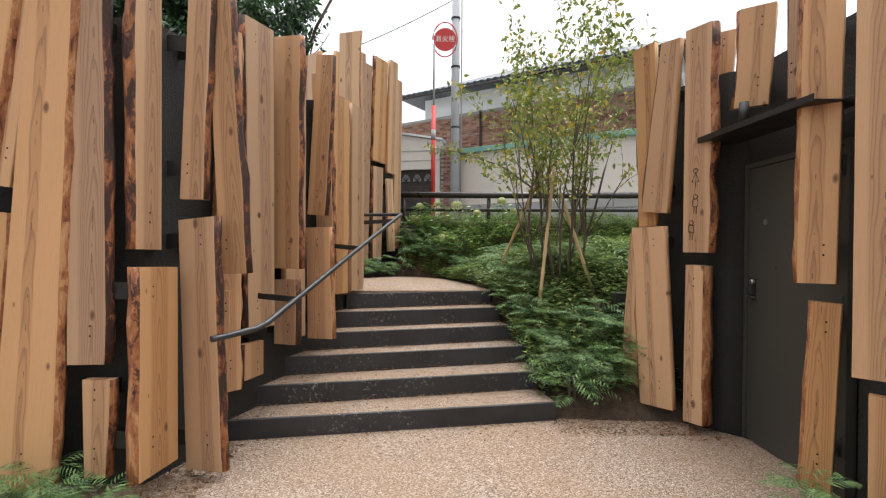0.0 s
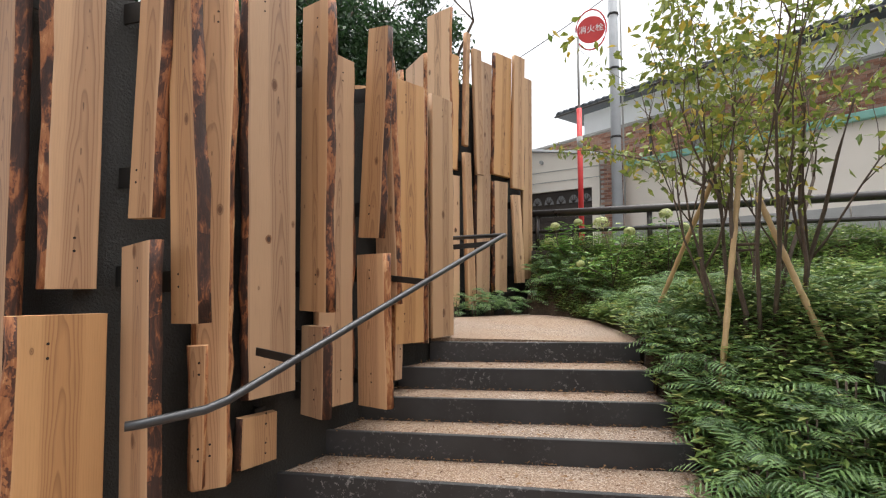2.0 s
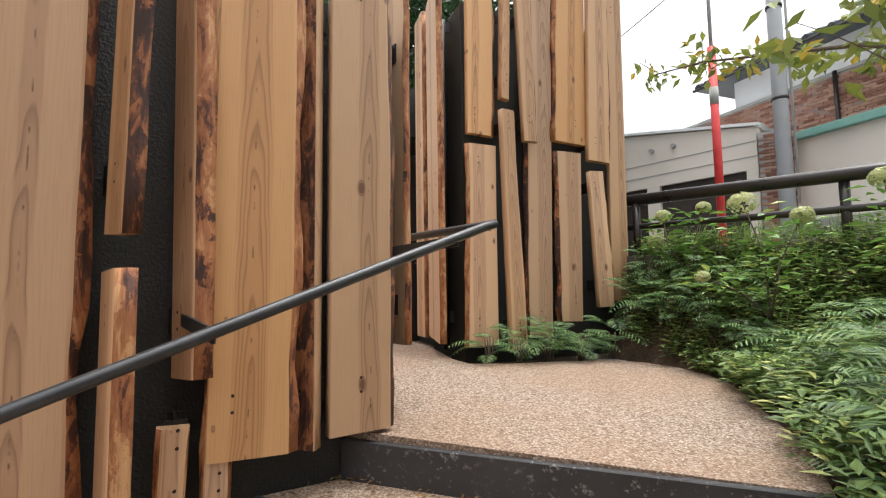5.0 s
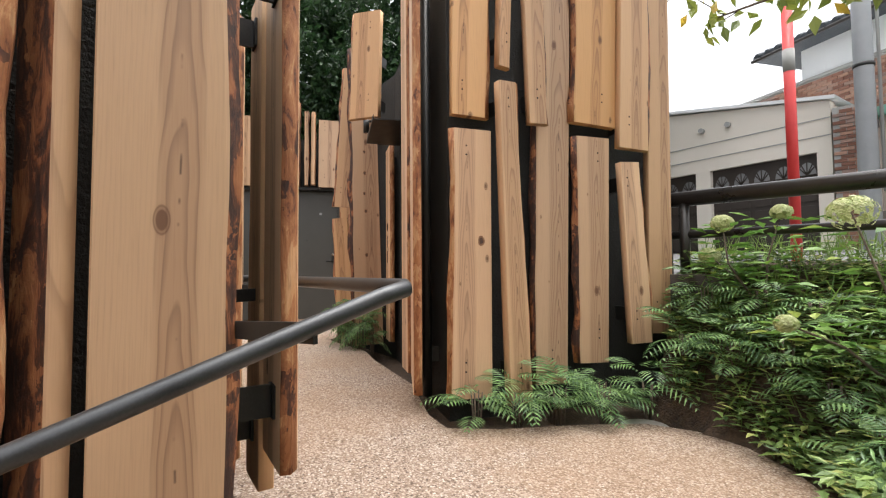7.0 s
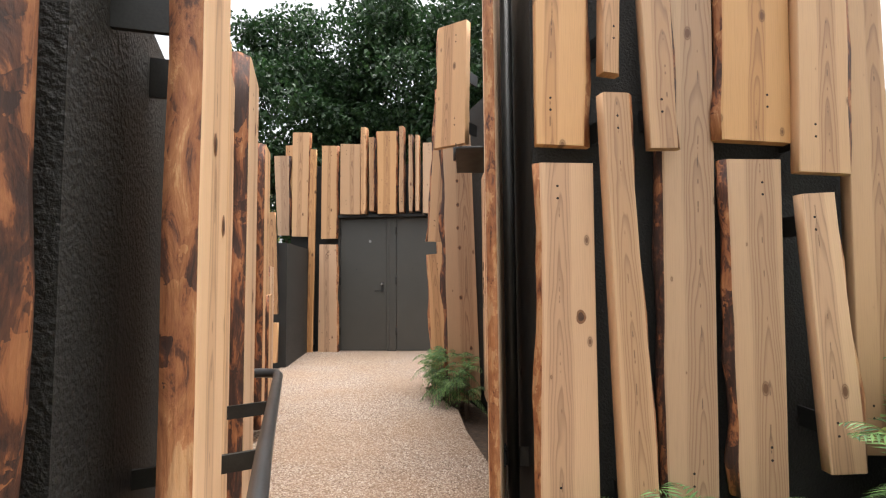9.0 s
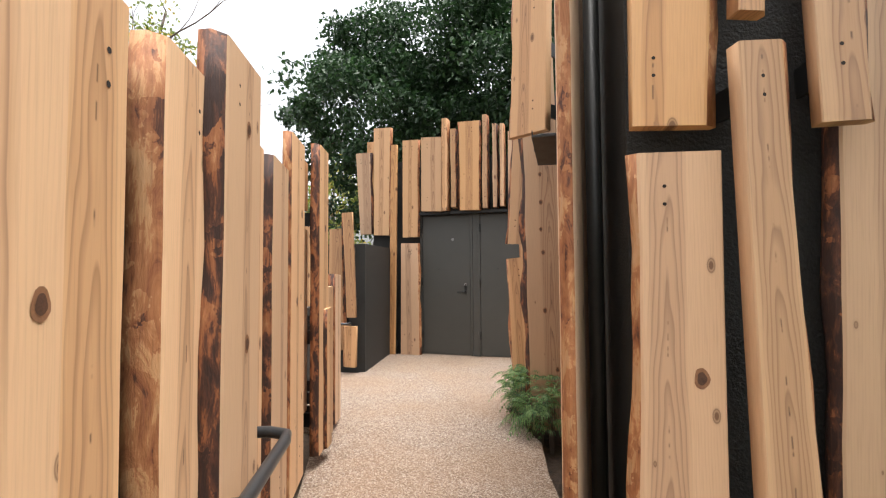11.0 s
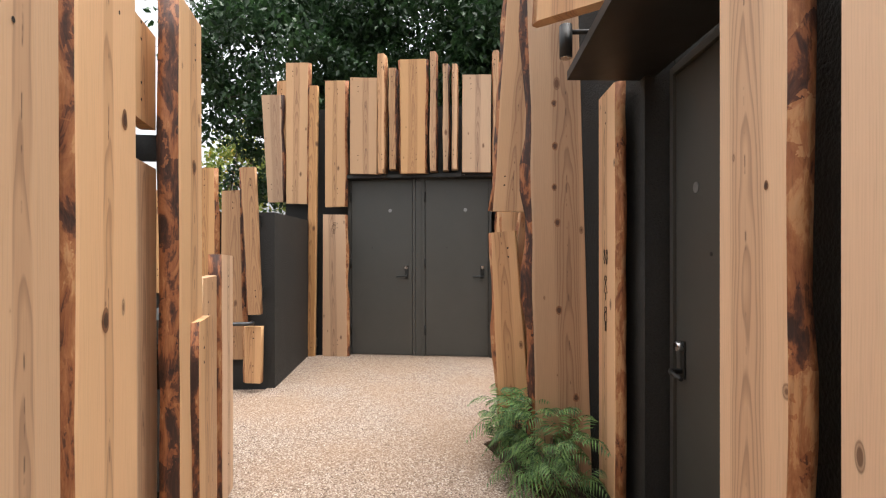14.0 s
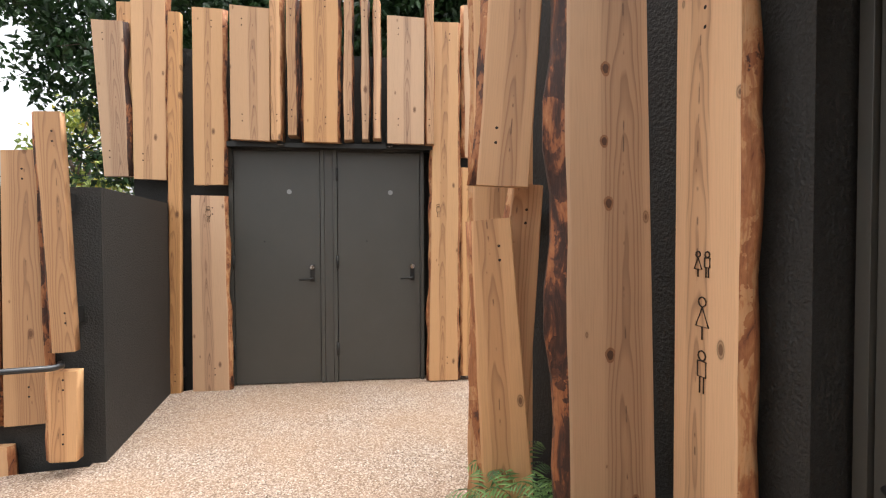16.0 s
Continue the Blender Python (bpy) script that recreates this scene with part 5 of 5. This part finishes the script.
def garage():
    a = Vector((-0.35, 16.5, 0))
    u = Vector((-3.4, 0.8, 0)).normalized()
    ang = math.degrees(math.atan2(u.y, u.x))
    h = thing("garage", "cream stucco double garage with dark panelled doors", "building", pose(a.x, a.y, 2.2, 0, 0, ang))
    def wall_piece(x0, x1, z0, z1):
        bm = bmesh.new()
        box(bm, (x0, -0.25, z0), (x1, 0.0, z1))
        part("wall", bm, CREAM, h)
    wall_piece(0.0, 0.25, -0.2, 1.95)
    wall_piece(2.35, 2.7, -0.2, 1.95)
    wall_piece(5.0, 5.4, -0.2, 1.95)
    bm = bmesh.new()
    pts = [(0, 1.95), (5.4, 1.95), (5.4, 2.55), (3.3, 3.55), (0, 2.95)]
    f = [bm.verts.new((x, -0.25, z)) for x, z in pts]
    b = [bm.verts.new((x, 0.0, z)) for x, z in pts]
    bm.faces.new(f)
    bm.faces.new(b[::-1])
    for i in range(5):
        bm.faces.new((f[i], b[i], b[(i + 1) % 5], f[(i + 1) % 5]))
    bmesh.ops.recalc_face_normals(bm, faces=bm.faces)
    part("gable", bm, CREAM, h)
    for z in (2.25, 2.6):
        bm = bmesh.new()
        box(bm, (0.0, 0.0, z), (5.4, 0.012, z + 0.02))
        part("groove", bm, CONCRETE, h)
    for x0, x1 in ((0.25, 2.35), (2.7, 5.0)):
        bm = bmesh.new()
        box(bm, (x0, -0.2, -0.1), (x1, -0.12, 1.95))
        d = part("garage_door", bm, GARAGE, h, "dark brown panelled garage door")
        n = 5
        w = (x1 - x0) / n
        for i in range(n):
            c = x0 + (i + 0.5) * w
            bm = bmesh.new()
            rim = [(c + (w / 2 - 0.05) * math.cos(a), -0.108, 1.52 + 0.27 * math.sin(a)) for a in [j * math.pi / 10 for j in range(11)]]
            bm.faces.new([bm.verts.new(p) for p in rim])
            pane = part("fanlight", bm, FANGLASS, d, "grey half-round fanlight")
            bm = bmesh.new()
            for j in range(1, 6):
                e = rim[round(j * 10 / 6)]
                tube(bm, [(c, -0.1, 1.52), (e[0], -0.1, e[2])], 0.012, 5)
            tube(bm, [(c - w / 2 + 0.05, -0.1, 1.52), (c + w / 2 - 0.05, -0.1, 1.52)], 0.014, 5)
            part("glazing_bar", bm, GARAGE, pane)
            for k in range(3):
                bm = bmesh.new()
                box(bm, (x0 + i * w + 0.05, -0.12, 0.05 + k * 0.46), (x0 + (i + 1) * w - 0.05, -0.1, 0.43 + k * 0.46), 0.01)
                part("panel", bm, GARAGE, d)
    for x in (1.9, 2.5):
        part("vent", cyl(bmesh.new(), (x, 0.0, 2.95), 0.1, 0.06, "Y", 12), CONCRETE, h)
    bm = bmesh.new()
    box(bm, (5.15, -6, -0.2), (5.4, -0.25, 2.5))
    part("side_wall", bm, CREAM, h)
    bm = bmesh.new()
    box(bm, (0.0, -6, -0.2), (0.25, -0.25, 2.9))
    part("side_wall", bm, CREAM, h)
    bm = bmesh.new()
    pr = [(-0.1, 2.95), (3.3, 3.58), (5.5, 2.53)]
    lo = [[bm.verts.new((x, y, z + dz)) for x, z in pr] for y in (0.08, -6) for dz in (0.0, 0.07)]
    for i in range(2):
        bm.faces.new((lo[0][i], lo[0][i + 1], lo[2][i + 1], lo[2][i]))
        bm.faces.new((lo[1][i], lo[1][i + 1], lo[3][i + 1], lo[3][i]))
        bm.faces.new((lo[0][i], lo[0][i + 1], lo[1][i + 1], lo[1][i]))
    part("roof", bm, WHITE, h)


garage()


def brickwork(owner, origin, u, width, height, count, seed=0, size=(0.21, 0.075)):
    """Courses of bricks that stand proud of a mortar wall; the nearest are objects, the rest one mesh."""
    origin, u = Vector(origin), Vector(u).normalized()
    n = Vector((u.y, -u.x, 0))
    rnd = random.Random(seed)
    bm = bmesh.new()
    box(bm, (0, 0, 0), (size[0] - 0.012, 0.03, size[1] - 0.012), 0.004)
    me = bpy.data.meshes.new("brick")
    bm.to_mesh(me)
    bm.free()
    me.materials.append(BRICK)
    rest_v, rest_f = [], []
    k = 0
    for r in range(int(height / size[1])):
        for c in range(int(width / size[0])):
            p = origin + u * (c * size[0] + (r % 2) * size[0] / 2) + Vector((0, 0, r * size[1])) + n * rnd.uniform(0.02, 0.032)
            if k < count:
                ob = new("brick", me)
                ob.parent = owner
                ob.matrix_local = Matrix.Translation(p) @ Matrix.Rotation(math.atan2(u.y, u.x), 4, "Z")
            else:
                i = len(rest_v)
                w = size[0] - 0.012
                h = size[1] - 0.012
                for q in (p, p + u * w, p + u * w + Vector((0, 0, h)), p + Vector((0, 0, h))):
                    rest_v.append(q)
                for q in rest_v[i:i + 4]:
                    rest_v.append(q - n * 0.03)
                rest_f += [(i, i + 1, i + 2, i + 3), (i, i + 4, i + 5, i + 1), (i + 3, i + 2, i + 6, i + 7), (i, i + 3, i + 7, i + 4), (i + 1, i + 5, i + 6, i + 2)]
            k += 1
    if rest_f:
        me2 = bpy.data.meshes.new("bricks")
        me2.from_pydata([tuple(v) for v in rest_v], [], rest_f)
        me2.materials.append(BRICK)
        ob = new("bricks", me2)
        ob.parent = owner
        ob["kind"] = "stuff"


def house():
    """The house stands behind the street wall and runs along with it. Local x along its front, y into it."""
    h = thing("house", "brick and white plaster house with a dark tiled hip roof", "building", pose(1.67, 19.09, 0, 0, 0, -30.5))
    bm = bmesh.new()
    box(bm, (-6.5, 0.0, 2.0), (7.0, 6.0, 6.95))
    part("brick_storey", bm, CONCRETE, h, "mortar of the brick storey")
    bm = bmesh.new()
    box(bm, (-6.5, -0.06, 6.93), (7.0, 0.2, 7.01), 0.01)
    part("string_course", bm, CONCRETE, h, "thin pale ledge on top of the brick")
    bm = bmesh.new()
    box(bm, (-3.3, 0.06, 6.94), (7.0, 5.9, 8.0))
    part("upper_wall", bm, WHITE, h, "white plaster upper wall")
    bm = bmesh.new()
    lo = [(-4.2, -0.6, 7.88), (8.0, -0.6, 7.88), (8.0, 6.8, 7.88), (-4.2, 6.8, 7.88)]
    hi = [(-0.6, 3.1, 9.7), (4.6, 3.1, 9.7)]
    v = [bm.verts.new(p) for p in lo + [(x, y, z + 0.16) for x, y, z in lo] + hi]
    for q in ((3, 2, 1, 0), (0, 1, 5, 4), (1, 2, 6, 5), (2, 3, 7, 6), (3, 0, 4, 7), (4, 5, 9, 8), (5, 6, 9), (6, 7, 8, 9), (7, 4, 8)):
        bm.faces.new([v[i] for i in q])
    part("roof", bm, ROOF, h, "dark grey tiled hip roof with deep eaves")
    for k in range(40):
        x = -4.05 + k * 0.3
        part("eave_tile", tube(bmesh.new(), [(x, -0.64, 7.98), (x, -0.45, 8.08)], 0.075, 8), ROOF, h)
    part("gutter", tube(bmesh.new(), [(-4.2, -0.66, 7.87), (8.0, -0.66, 7.87)], 0.05, 8), GUARD, h)
    part("downpipe", tube(bmesh.new(), [(-0.45, -0.08, 4.0), (-0.45, -0.08, 7.0)], 0.05, 10), GUARD, h, "dark downpipe on the brick wall")
    bm = bmesh.new()
    box(bm, (0.9, -0.05, 5.0), (1.6, 0.02, 6.4), 0.01)
    w = part("window", bm, GUARD, h, "dark narrow window")
    bm = bmesh.new()
    box(bm, (0.97, -0.058, 5.07), (1.53, -0.05, 6.33))
    part("pane", bm, FANGLASS, w)
    brickwork(h, (-6.5, 0.0, 4.0), (1, 0, 0), 13.4, 2.95, 0, 3, (0.26, 0.085))
    return h


def street_wall():
    a, b = Vector((0.35, 16.85, 0)), Vector((6.2, 13.4, 0))
    u = (b - a).normalized()
    w = thing("wall_street", "cream stucco street wall with a verdigris coping", "wall", pose(a.x, a.y, 0, 0, 0, math.degrees(math.atan2(u.y, u.x))), "", "structure")
    ln = (b - a).length + 6
    bm = bmesh.new()
    box(bm, (0, 0, 1.9), (ln, 0.3, 4.72))
    part("wall", bm, CREAM, w)
    bm = bmesh.new()
    box(bm, (-0.1, -0.14, 4.72), (ln, 0.44, 4.9), 0.02)
    part("coping", bm, GREEN, w, "verdigris green metal coping")
    for k in range(3):
        for i in range(14):
            bm = bmesh.new()
            box(bm, (i * 0.9 + (k % 2) * 0.45 + 0.01, -0.06, 2.0 + k * 0.3), (i * 0.9 + (k % 2) * 0.45 + 0.88, -0.001, 2.28 + k * 0.3), 0.012)
            part("stone", bm, CONCRETE, w)
    p = thing("brick_pier", "red-brown brick pier between garage and street wall", "pier", pose(0, 0, 0))
    bm = bmesh.new()
    box(bm, (-0.32, 16.4, 2.0), (0.3, 17.0, 4.95))
    part("core", bm, CONCRETE, p)
    brickwork(p, (-0.32, 16.4, 2.05), (1, 0, 0), 0.62, 2.85, 200, 9)
    brickwork(p, (0.3, 16.4, 2.05), (0, 1, 0), 0.6, 2.85, 60, 10)


def green_roof():
    t = thing("shrine_roof", "low building with a pale green copper roof behind the street wall", "building", pose(0, 0, 0))
    bm = bmesh.new()
    v = [bm.verts.new(p) for p in ((3.2, 18.2, 5.4), (10.5, 15.5, 5.4), (10.5, 19, 7.2), (4.4, 21.0, 7.2), (10.5, 23, 5.4), (3.2, 24, 5.4))]
    for q in ((0, 1, 2, 3), (3, 2, 4, 5), (0, 3, 5)):
        bm.faces.new([v[i] for i in q])
    part("roof", bm, GREEN, t)
    bm = bmesh.new()
    prism(bm, [(3.6, 18.5), (10.4, 15.9), (10.4, 22.8), (3.6, 23.6)], 2.0, 5.42)
    part("wall", bm, WHITE, t)


house()
street_wall()
green_roof()
far = bmesh.new()
box(far, (-9.5, 33, 2), (-4.5, 40, 9.3), 0.0)
tagged(part("apartment_block", far, WHITE), "pale distant apartment block above the garage roof", "building")
